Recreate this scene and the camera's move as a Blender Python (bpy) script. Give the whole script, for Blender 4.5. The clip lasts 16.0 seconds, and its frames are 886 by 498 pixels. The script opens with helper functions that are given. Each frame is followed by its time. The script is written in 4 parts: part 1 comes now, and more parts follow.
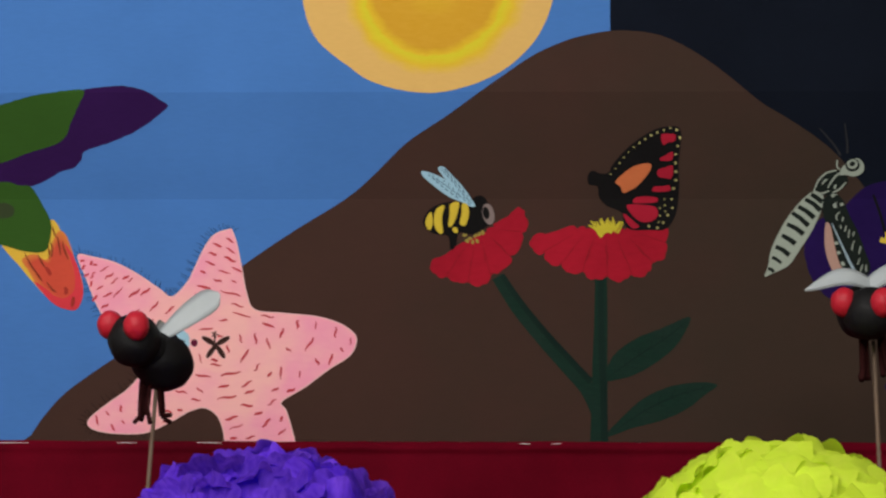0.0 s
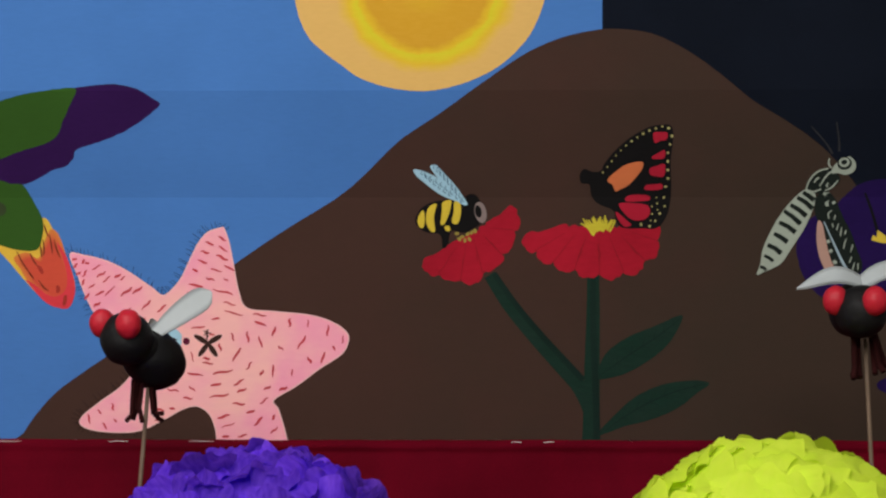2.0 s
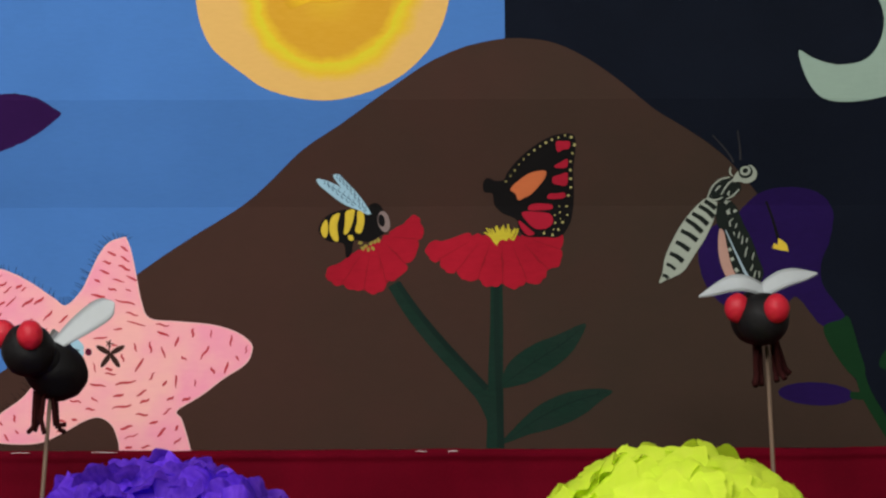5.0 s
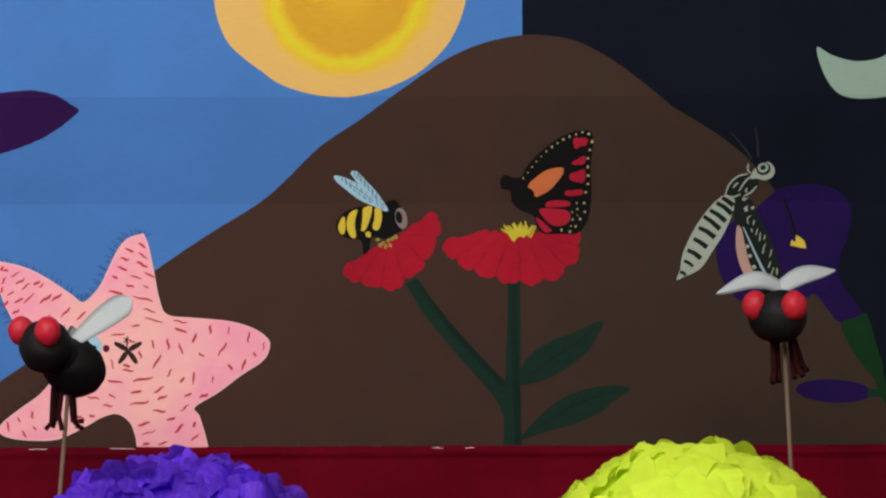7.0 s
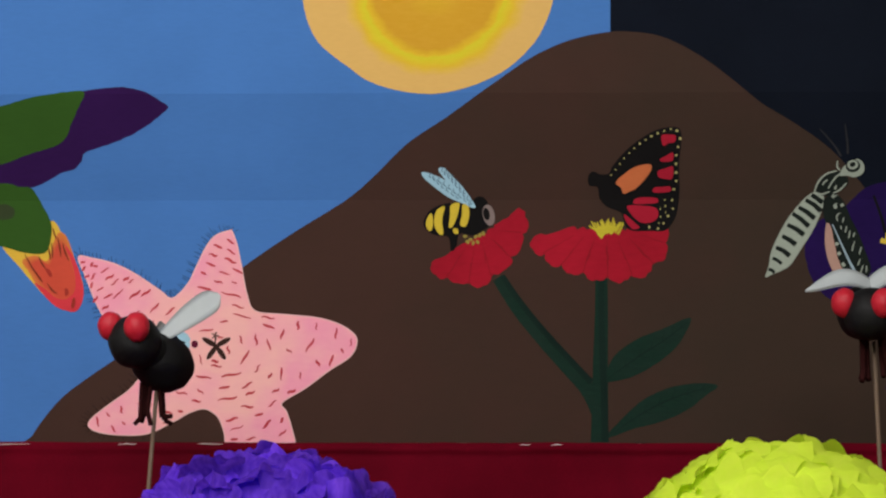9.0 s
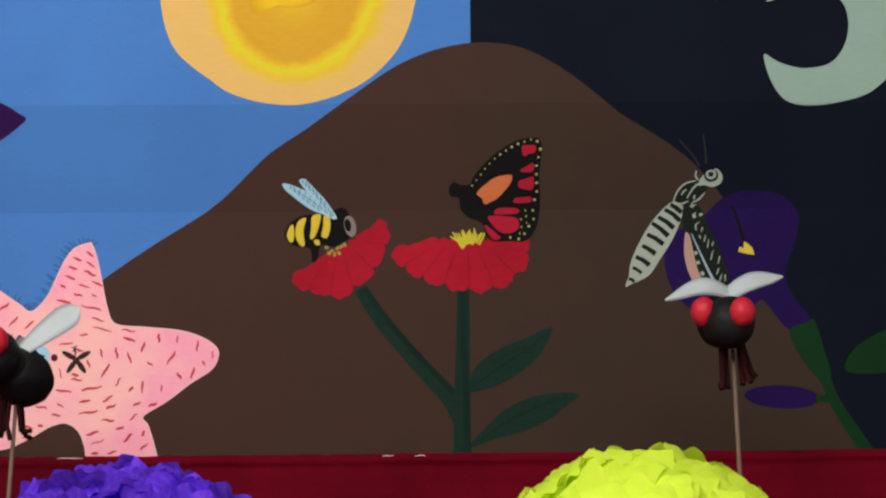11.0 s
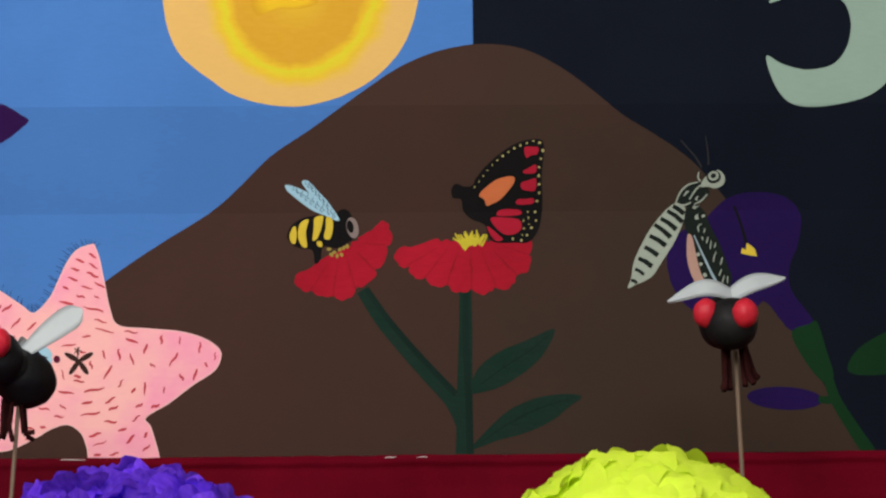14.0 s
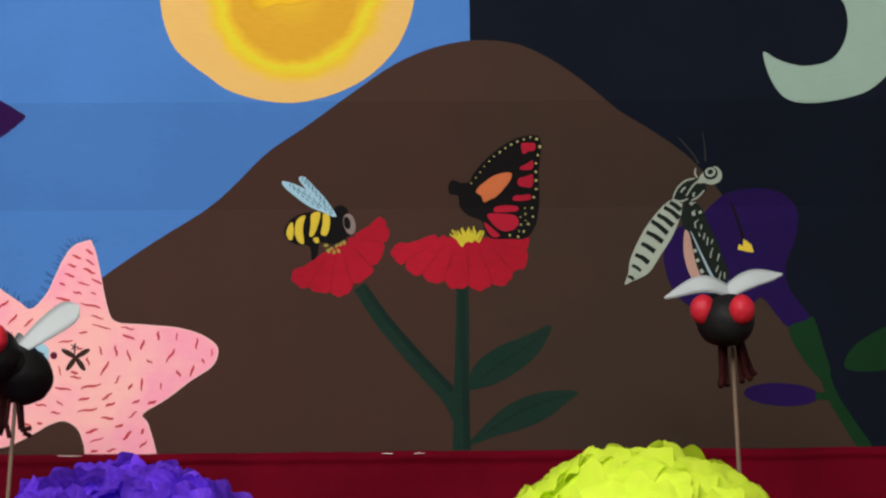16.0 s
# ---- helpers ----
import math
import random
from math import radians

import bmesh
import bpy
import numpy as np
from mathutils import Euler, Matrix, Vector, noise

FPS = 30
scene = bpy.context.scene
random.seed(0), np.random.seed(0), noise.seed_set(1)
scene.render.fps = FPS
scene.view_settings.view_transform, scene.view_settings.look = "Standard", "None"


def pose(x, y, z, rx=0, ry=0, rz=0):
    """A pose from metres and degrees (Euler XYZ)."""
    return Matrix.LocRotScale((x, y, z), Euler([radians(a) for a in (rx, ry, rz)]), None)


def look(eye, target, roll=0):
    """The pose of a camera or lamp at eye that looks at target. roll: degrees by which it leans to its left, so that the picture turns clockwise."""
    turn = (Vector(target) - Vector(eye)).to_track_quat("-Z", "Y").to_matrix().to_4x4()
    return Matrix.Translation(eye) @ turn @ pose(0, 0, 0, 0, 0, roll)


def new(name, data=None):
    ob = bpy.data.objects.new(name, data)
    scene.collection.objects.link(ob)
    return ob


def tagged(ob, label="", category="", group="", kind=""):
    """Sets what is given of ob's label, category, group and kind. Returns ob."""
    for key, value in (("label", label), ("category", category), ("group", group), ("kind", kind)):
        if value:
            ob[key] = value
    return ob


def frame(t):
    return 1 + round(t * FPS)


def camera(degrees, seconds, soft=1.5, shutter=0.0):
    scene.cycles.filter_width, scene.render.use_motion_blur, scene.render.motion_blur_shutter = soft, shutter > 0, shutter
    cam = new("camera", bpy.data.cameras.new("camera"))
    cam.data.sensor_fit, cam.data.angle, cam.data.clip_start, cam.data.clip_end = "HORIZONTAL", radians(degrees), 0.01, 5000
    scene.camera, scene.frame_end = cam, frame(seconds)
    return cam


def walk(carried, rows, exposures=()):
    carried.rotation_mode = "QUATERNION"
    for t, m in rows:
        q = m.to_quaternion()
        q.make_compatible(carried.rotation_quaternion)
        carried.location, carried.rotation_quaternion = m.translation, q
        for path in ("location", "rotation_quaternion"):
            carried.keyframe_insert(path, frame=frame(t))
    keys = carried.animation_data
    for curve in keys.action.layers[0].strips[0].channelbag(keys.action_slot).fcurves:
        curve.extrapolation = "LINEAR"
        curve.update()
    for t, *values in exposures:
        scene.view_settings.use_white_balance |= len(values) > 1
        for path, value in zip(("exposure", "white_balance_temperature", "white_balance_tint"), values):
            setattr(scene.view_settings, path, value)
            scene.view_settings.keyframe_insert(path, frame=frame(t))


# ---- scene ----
# The camera stands on a tripod three metres from a painted puppet stage and turns where it is.
EYE_POINT = (0.0, -3.0, 1.243)
cam = camera(21.0, 16.0, soft=2.3, shutter=1.0)
ROWS = [
    (0, 1.65, 0, -0),
    (0.5, 1.367, -0.063, 0.046),
    (1, 1.486, -0.043, 0.02),
    (1.5, 1.439, -0.041, -0.043),
    (2, 1.463, -0.04, 0.011),
    (2.5, 1.147, 0.001, 0.015),
    (2.8, 0.8, 0.019, 0.011),
    (2.9, 0.338, 0.043, 0.006),
    (3, -0.504, 0.086, -0.004),
    (3.1, -0.753, 0.131, 0.133),
    (3.5, -0.772, 0.134, 0.143),
    (4, -0.859, 0.178, 0.208),
    (6.3, -0.761, 0.155, 0.258),
    (6.5, -0.549, 0.124, 0.231),
    (7, -0.434, 0.1, 0.178),
    (7.2, -0.42, 0.098, 0.176),
    (7.3, -0.12, 0.078, 0.14),
    (7.4, 0.735, 0.008, 0.048),
    (7.5, 0.75, 0.007, 0.046),
    (7.6, 1.25, 0.014, 0.064),
    (7.7, 1.64, 0.019, 0.08),
    (8, 1.675, 0.02, 0.081),
    (8.2, 1.66, 0.025, 0.051),
    (10.1, 1.66, 0.025, 0.051),
    (10.2, 1.199, 0.062, 0.054),
    (10.3, 0.125, 0.149, 0.061),
    (10.4, -1.029, 0.215, 0.208),
    (10.5, -1.374, 0.235, 0.252),
    (10.6, -1.575, 0.265, 0.34),
    (11, -1.657, 0.277, 0.391),
    (11.5, -1.581, 0.271, 0.371),
    (12, -1.484, 0.245, 0.361),
    (12.5, -1.499, 0.233, 0.351),
    (13, -1.484, 0.272, 0.28),
    (13.5, -1.485, 0.277, 0.318),
    (14, -1.598, 0.313, 0.396),
    (14.5, -1.622, 0.29, 0.374),
    (15, -1.604, 0.269, 0.39),
    (15.5, -1.637, 0.297, 0.417),
    (16, -1.672, 0.222, 0.394),
]
walk(cam, [(t, pose(*EYE_POINT, 90 + pitch, roll, yaw)) for t, yaw, pitch, roll in ROWS],
     exposures=[(0.0, -0.12), (2.6, -0.1), (3.3, -0.02), (7.1, 0.03), (8.0, -0.09), (10.5, -0.1), (10.9, 0.17), (16.0, 0.19)])

# ---- light: ceiling panels in front of the stage, in a closed room ----
world = bpy.data.worlds.new("room_air")
world.use_nodes = True
world.node_tree.nodes["Background"].inputs[0].default_value = (0.02, 0.02, 0.022, 1)
scene.world = world


def area_lamp(name, eye, target, size_x, size_y, watts, colour):
    data = bpy.data.lights.new(name, "AREA")
    data.shape, data.size, data.size_y, data.energy, data.color = "RECTANGLE", size_x, size_y, watts, colour
    ob = new(name, data)
    ob.matrix_world = look(eye, target)
    return ob


area_lamp("ceiling_lamp", (-1.05, -2.2, 3.2), (-0.15, 0.0, 1.2), 2.4, 1.4, 99.0, (1.0, 0.97, 0.94))
area_lamp("ceiling_lamp", (-0.3, -4.4, 3.2), (0.0, 0.0, 1.2), 2.6, 1.2, 138.0, (1.0, 0.97, 0.94))

# ---- materials ----


def nodes_of(name):
    mat = bpy.data.materials.new(name)
    mat.use_nodes = True
    tree = mat.node_tree
    return mat, tree, tree.nodes["Principled BSDF"]


def link(tree, a, b):
    tree.links.new(a, b)


def noise_node(tree, scale, detail=4.0, stretch=(1, 1, 1), rough=0.55):
    co = tree.nodes.new("ShaderNodeTexCoord")
    mp = tree.nodes.new("ShaderNodeMapping")
    mp.inputs["Scale"].default_value = stretch
    nz = tree.nodes.new("ShaderNodeTexNoise")
    nz.inputs["Scale"].default_value, nz.inputs["Detail"].default_value = scale, detail
    nz.inputs["Roughness"].default_value = rough
    link(tree, co.outputs["Object"], mp.inputs[0])
    link(tree, mp.outputs[0], nz.inputs["Vector"])
    return nz.outputs["Fac"]


def ramp(tree, fac, low, high, a=0.3, b=0.7):
    r = tree.nodes.new("ShaderNodeValToRGB")
    r.color_ramp.elements[0].position, r.color_ramp.elements[0].color = a, (*low, 1)
    r.color_ramp.elements[1].position, r.color_ramp.elements[1].color = b, (*high, 1)
    link(tree, fac, r.inputs[0])
    return r.outputs[0]


def mix(tree, fac, a, b):
    m = tree.nodes.new("ShaderNodeMix")
    m.data_type = "RGBA"
    if isinstance(fac, float):
        m.inputs[0].default_value = fac
    else:
        link(tree, fac, m.inputs[0])
    for sock, val in ((m.inputs[6], a), (m.inputs[7], b)):
        if isinstance(val, tuple):
            sock.default_value = (*val, 1)
        else:
            link(tree, val, sock)
    return m.outputs[2]


def bump(tree, height, strength, distance):
    b = tree.nodes.new("ShaderNodeBump")
    b.inputs["Strength"].default_value, b.inputs["Distance"].default_value = strength, distance
    link(tree, height, b.inputs["Height"])
    return b.outputs["Normal"]


def shade(c, k):
    return tuple(min(1.0, x * k) for x in c)


def poster_paint(name, colour, patchy=0.12, other=None, stroke=(1, 1, 3.5), rough=0.88, broad_scale=7.0):
    """Brushed poster paint: broad patches, finer brush marks, faint relief."""
    mat, tree, bsdf = nodes_of(name)
    broad = noise_node(tree, broad_scale, 3.0)
    fine = noise_node(tree, 70.0, 5.0, stroke)
    base = ramp(tree, broad, shade(colour, 1 - patchy), other if other else shade(colour, 1 + patchy), 0.32, 0.68)
    brush = ramp(tree, fine, shade(colour, 1 - patchy), shade(colour, 1 + patchy))
    link(tree, mix(tree, 0.35, base, brush), bsdf.inputs["Base Color"])
    bsdf.inputs["Roughness"].default_value = rough
    bsdf.inputs["Specular IOR Level"].default_value = 0.06
    link(tree, bump(tree, fine, 0.15, 0.0006), bsdf.inputs["Normal"])
    return mat


def plain(name, colour, rough=0.6, vary=0.15, scale=120.0, relief=0.2, gloss=0.4):
    mat, tree, bsdf = nodes_of(name)
    n = noise_node(tree, scale, 4.0)
    big = noise_node(tree, scale / 9, 2.0)
    a = ramp(tree, n, shade(colour, 1 - vary), shade(colour, 1 + vary))
    b = ramp(tree, big, shade(colour, 1 - vary), shade(colour, 1 + vary))
    link(tree, mix(tree, 0.5, a, b), bsdf.inputs["Base Color"])
    bsdf.inputs["Roughness"].default_value, bsdf.inputs["Specular IOR Level"].default_value = rough, gloss
    link(tree, bump(tree, n, relief, 0.001), bsdf.inputs["Normal"])
    return mat


BLUE = poster_paint("sky_blue_paint", (0.062, 0.183, 0.487), 0.07)
NIGHT = poster_paint("midnight_paint", (0.0052, 0.0076, 0.0142), 0.18)


def hill_paint():
    """Two mixes of brown poster paint: redder where the day is, more olive towards the night, brushed into each other."""
    mat, tree, bsdf = nodes_of("earth_brown_paint")
    co = tree.nodes.new("ShaderNodeTexCoord")
    xyz = tree.nodes.new("ShaderNodeSeparateXYZ")
    link(tree, co.outputs["Object"], xyz.inputs[0])
    across = tree.nodes.new("ShaderNodeMapRange")
    across.inputs[1].default_value, across.inputs[2].default_value, across.inputs[3].default_value, across.inputs[4].default_value = -0.25, 0.42, -0.32, 0.30
    link(tree, xyz.outputs[0], across.inputs[0])
    add = tree.nodes.new("ShaderNodeMath")
    link(tree, noise_node(tree, 5.0, 4.0), add.inputs[0])
    link(tree, across.outputs[0], add.inputs[1])
    base = ramp(tree, add.outputs[0], (0.0585, 0.0280, 0.0218), (0.0395, 0.0288, 0.0206), 0.25, 0.75)
    fine = noise_node(tree, 60.0, 5.0, (1, 1, 3.0))
    patch = noise_node(tree, 16.0, 3.0)
    brush = ramp(tree, fine, (0.046, 0.0265, 0.0195), (0.058, 0.0305, 0.0232))
    base = mix(tree, 0.28, base, brush)
    link(tree, mix(tree, 0.15, base, ramp(tree, patch, (0.038, 0.024, 0.018), (0.064, 0.034, 0.026))), bsdf.inputs["Base Color"])
    bsdf.inputs["Roughness"].default_value, bsdf.inputs["Specular IOR Level"].default_value = 0.88, 0.06
    link(tree, bump(tree, fine, 0.15, 0.0006), bsdf.inputs["Normal"])
    return mat


BROWN = hill_paint()
MOON = poster_paint("moon_paint", (0.265, 0.375, 0.31), 0.06)
DASH = poster_paint("dark_red_paint", (0.52, 0.048, 0.062), 0.15)
RED = poster_paint("flower_red_paint", (0.34, 0.010, 0.024), 0.20)
DEEP_RED = poster_paint("deep_red_paint", (0.245, 0.010, 0.018), 0.10)
STEM = poster_paint("stem_green_paint", (0.0105, 0.034, 0.023), 0.26, (0.0125, 0.026, 0.020), broad_scale=22.0)
STEM_DARK = poster_paint("vein_green_paint", (0.0085, 0.021, 0.016), 0.15)
GRASS = poster_paint("grass_green_paint", (0.031, 0.088, 0.014), 0.10)
CALYX = poster_paint("calyx_green_paint", (0.007, 0.034, 0.012), 0.15)
VIOLET = poster_paint("violet_paint", (0.0150, 0.0058, 0.058), 0.22)
PLUM = poster_paint("dark_plum_paint", (0.028, 0.007, 0.062), 0.12)
BLACK = poster_paint("black_paint", (0.0075, 0.0070, 0.0072), 0.15)
CREAM = poster_paint("cream_paint", (0.31, 0.355, 0.295), 0.08)
SALMON = poster_paint("salmon_paint", (0.41, 0.25, 0.20), 0.08)
ORANGE = poster_paint("orange_paint", (0.55, 0.15, 0.055), 0.10)
TAIL_RED = poster_paint("tail_red_paint", (0.62, 0.045, 0.060), 0.10)
PALE_BLUE = poster_paint("pale_blue_paint", (0.34, 0.56, 0.68), 0.08)
BEE_YELLOW = poster_paint("bee_yellow_paint", (0.62, 0.46, 0.045), 0.10)
GREY = poster_paint("grey_paint", (0.22, 0.17, 0.16), 0.10)
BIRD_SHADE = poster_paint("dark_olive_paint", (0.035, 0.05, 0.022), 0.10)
BOARD = plain("white_board", (0.78, 0.77, 0.74), 0.7, 0.05)
WALL = plain("wall_paint", (0.55, 0.53, 0.50), 0.8, 0.05, 30.0)
FLOOR = plain("floor_vinyl", (0.22, 0.18, 0.14), 0.45, 0.12, 12.0)
FOAM_BLACK = plain("black_painted_foam", (0.0052, 0.0050, 0.0055), 0.6, 0.25, 260.0, 0.5, 0.2)
FOAM_RED = plain("red_painted_foam", (0.46, 0.011, 0.026), 0.5, 0.10, 260.0, 0.35, 0.3)
WING = plain("white_craft_foam", (0.40, 0.44, 0.45), 0.6, 0.05, 90.0, 0.15)
CHENILLE = plain("dark_brown_chenille", (0.026, 0.006, 0.006), 0.95, 0.35, 900.0, 1.0, 0.05)
WOOD = plain("pale_dowel_wood", (0.19, 0.13, 0.088), 0.6, 0.16, 60.0, 0.2)
TABLE_WOOD = plain("table_wood", (0.24, 0.15, 0.08), 0.5, 0.15, 25.0)


def red_cloth():
    mat, tree, bsdf = nodes_of("crimson_cloth")
    broad = noise_node(tree, 6.0, 3.0, (1, 1, 0.5))
    weave = noise_node(tree, 500.0, 2.0)
    # broad darker and brighter reds put the shade of soft folds into the colour
    c = ramp(tree, broad, (0.062, 0.0005, 0.005), (0.135, 0.0009, 0.010))
    link(tree, mix(tree, 0.2, c, ramp(tree, weave, (0.06, 0.0005, 0.005), (0.15, 0.001, 0.012))), bsdf.inputs["Base Color"])
    bsdf.inputs["Roughness"].default_value = 0.85
    bsdf.inputs["Specular IOR Level"].default_value = 0.05
    link(tree, bump(tree, weave, 0.3, 0.0006), bsdf.inputs["Normal"])
    return mat


def tissue(name, colour, deep, low, high, through_light):
    """Thin crepe tissue: fine creases, light passes through; lit and shaded tones are mottled into its colour."""
    mat, tree, bsdf = nodes_of(name)
    info = tree.nodes.new("ShaderNodeObjectInfo")
    crease = noise_node(tree, 55.0, 4.0, (3.0, 1.0, 1.0))
    patch = noise_node(tree, 14.0, 2.0)
    # deep is the shaded tone, colour the lit one, both painted in by noise
    c = mix(tree, 0.5, ramp(tree, crease, deep, colour), ramp(tree, patch, deep, colour))
    m = tree.nodes.new("ShaderNodeHueSaturation")
    rng = tree.nodes.new("ShaderNodeMapRange")
    rng.inputs[3].default_value, rng.inputs[4].default_value = low, high
    link(tree, info.outputs["Random"], rng.inputs[0])
    link(tree, rng.outputs[0], m.inputs["Value"])
    link(tree, c, m.inputs["Color"])
    link(tree, m.outputs[0], bsdf.inputs["Base Color"])
    bsdf.inputs["Roughness"].default_value = 0.7
    bsdf.inputs["Specular IOR Level"].default_value = 0.2
    nrm = bump(tree, crease, 0.25, 0.002)
    link(tree, nrm, bsdf.inputs["Normal"])
    tr = tree.nodes.new("ShaderNodeBsdfTranslucent")
    link(tree, m.outputs[0], tr.inputs[0])
    sh = tree.nodes.new("ShaderNodeMixShader")
    sh.inputs[0].default_value = through_light
    link(tree, bsdf.outputs[0], sh.inputs[1])
    link(tree, tr.outputs[0], sh.inputs[2])
    link(tree, sh.outputs[0], tree.nodes["Material Output"].inputs[0])
    return mat


CLOTH = red_cloth()
TISSUE_PURPLE = tissue("purple_tissue", (0.33, 0.115, 1.0), (0.080, 0.008, 0.60), 0.78, 1.28, 0.60)
TISSUE_YELLOW = tissue("lemon_tissue", (0.88, 1.0, 0.11), (0.80, 0.98, 0.06), 0.97, 1.0, 0.48)

# ---- mesh helpers ----


def empty(name, at=(0, 0, 0)):
    ob = new(name)
    ob.location = at
    return ob


def part(name, bm, material, parent=None, label="", smooth=False):
    """Links a bmesh as one mesh object; a list of materials fills the slots."""
    me = bpy.data.meshes.new(name)
    for f in bm.faces:
        f.smooth = smooth
    bm.to_mesh(me)
    bm.free()
    for m in material if isinstance(material, (list, tuple)) else [material]:
        me.materials.append(m)
    ob = new(name, me)
    if parent:
        ob.parent = parent
        if parent.type == "EMPTY" and parent.parent is None:
            ob.matrix_parent_inverse = Matrix.Translation(parent.location).inverted()
    if label:
        ob["label"] = label
    return ob


def box(bm, lo, hi, mat=0, bevel=0.0):
    r = bmesh.ops.create_cube(bm, size=1.0)
    for v in r["verts"]:
        v.co = Vector([lo[i] + (v.co[i] + 0.5) * (hi[i] - lo[i]) for i in range(3)])
    if bevel:
        es = list({e for v in r["verts"] for e in v.link_edges})
        bmesh.ops.bevel(bm, geom=es, offset=bevel, segments=2, affect="EDGES")
    return bm


def boxed(lo, hi, bevel=0.0):
    return box(bmesh.new(), lo, hi, 0, bevel)


# ---- the room ----
def slab(name, lo, hi, mat, label, cat):
    return tagged(part(name, boxed(lo, hi), mat), label, cat, kind="structure")


slab("floor", (-3.6, -5.6, -0.1), (3.6, 1.6, 0.0), FLOOR, "brown vinyl floor of the plain room", "floor")
slab("ceiling", (-3.6, -5.6, 3.3), (3.6, 1.6, 3.4), WALL, "plain off-white ceiling above the stage", "ceiling")
slab("wall_north", (-3.5, 1.5, 0.0), (3.5, 1.6, 3.3), WALL, "plain off-white wall behind the backdrop", "wall")
slab("wall_south", (-3.5, -5.6, 0.0), (3.5, -5.5, 3.3), WALL, "plain off-white wall behind the camera", "wall")
slab("wall_west", (-3.6, -5.6, 0.0), (-3.5, 1.6, 3.3), WALL, "plain off-white side wall", "wall")
slab("wall_east", (3.5, -5.6, 0.0), (3.6, 1.6, 3.3), WALL, "plain off-white side wall", "wall")

# ---- the table under the stage ----
TABLE_TOP = 0.74
table = empty("stage_table", (0.02, -0.25, 0))
tagged(table, "wooden table under a red cloth, carrying the stage", "table")
part("tabletop", boxed((-0.98, -0.95, 0.71), (1.02, 0.14, TABLE_TOP), 0.004), TABLE_WOOD, table)
for lx in (-0.92, 0.96):
    for ly in (-0.89, 0.08):
        part("leg", boxed((lx - 0.03, ly - 0.03, 0.0), (lx + 0.03, ly + 0.03, 0.71), 0.004), TABLE_WOOD, table)


def cloth_profile(s, x):
    """A point of the cloth: s runs from its pinned upper edge down, over the table and down its front."""
    upper = 1.0022 + 0.0016 * noise.noise((x * 9, 0, 3)) + 0.0008 * noise.noise((x * 40, 1, 3))
    fold = noise.noise((x * 4.0 + s * 3.0, 0.3, 7.0)) * 0.014 + noise.noise((x * 11.0 - s * 5.0, 0.9, 7.0)) * 0.007
    drop = upper - 0.755
    if s < drop:
        k = s / drop
        hem = (0.0045 + 0.003 * noise.noise((x * 2.5, 4.0, 2.0))) * max(0.0, 1 - ((s - 0.007) / 0.007) ** 2) + 0.002 * noise.noise((x * 3.0, s * 60.0, 8.0))
        return Vector((x + 0.01 * noise.noise((x * 3, s * 4, 1)), -0.0135 - hem - (fold + 0.011) * 2.2 * min(1.0, k * 2.5) - 0.02 * k ** 3, upper - s))
    s -= drop
    if s < 0.93:
        k = s / 0.93
        return Vector((x, -0.0335 - (fold + 0.011) * 2.2 * (1 - k) - k * 0.935, 0.747 + 0.006 * (1 - k) ** 4 + 0.0025 * noise.noise((x * 6, s * 6, 5)) + 0.0025))
    s -= 0.93
    return Vector((x, -0.975 - 0.02 * min(1, s * 6) * (1 + math.sin(x * 34 + noise.noise((x * 3, 0, 0)) * 4)), 0.744 - s))


bm = bmesh.new()
COLS, LINES = 260, 120
grid = [[bm.verts.new(cloth_profile(1.75 * (j / LINES) ** 1.9, -1.05 + 2.14 * i / COLS)) for i in range(COLS + 1)] for j in range(LINES + 1)]
for j in range(LINES):
    for i in range(COLS):
        bm.faces.new((grid[j][i], grid[j + 1][i], grid[j + 1][i + 1], grid[j][i + 1]))
bmesh.ops.recalc_face_normals(bm, faces=bm.faces)
tagged(part("stage_cloth", bm, CLOTH, smooth=True), "dark crimson cloth draped below the painted backdrop over the table", "cloth")

# ---- the painted backdrop ----
BASE = 1.0                                        # height of the painting's lower edge
FOLDS = (1.306, 1.440)                                   # heights of the creases, where the sheet was folded


def sheet_bend(z):
    """How far back the folded sheet leans at a height."""
    y = 0.0
    levels = [BASE, *FOLDS, 2.2]
    for a, b, lean in zip(levels, levels[1:], (0.05, -0.135, 0.08)):
        if z > a:
            y += (min(z, b) - a) * lean
    return y


def bent(bm):
    """Cuts a flat painted shape along the creases and bends it with the sheet."""
    for h in FOLDS:
        bmesh.ops.bisect_plane(bm, geom=[*bm.verts, *bm.edges, *bm.faces], plane_co=(0, 0, h), plane_no=(0, 0, 1))
    for v in bm.verts:
        v.co.y += sheet_bend(v.co.z)
    return bm


def to_place(p):
    return p[0] / 100, BASE + p[1] / 100


def curve(points, steps=6, closed=True):
    """A smooth line through points in centimetres (Catmull-Rom)."""
    n, out = len(points), []
    for i in range(n if closed else n - 1):
        q = [points[(i + k) % n] if closed else points[min(max(i + k, 0), n - 1)] for k in (-1, 0, 1, 2)]
        for s in range(steps):
            t = s / steps
            out.append(tuple(0.5 * (2 * q[1][c] + (q[2][c] - q[0][c]) * t + (2 * q[0][c] - 5 * q[1][c] + 4 * q[2][c] - q[3][c]) * t * t
                                    + (3 * q[1][c] - q[0][c] - 3 * q[2][c] + q[3][c]) * t ** 3) for c in (0, 1)))
    if not closed:
        out.append(tuple(points[-1]))
    return out


LAYER = 0.00012


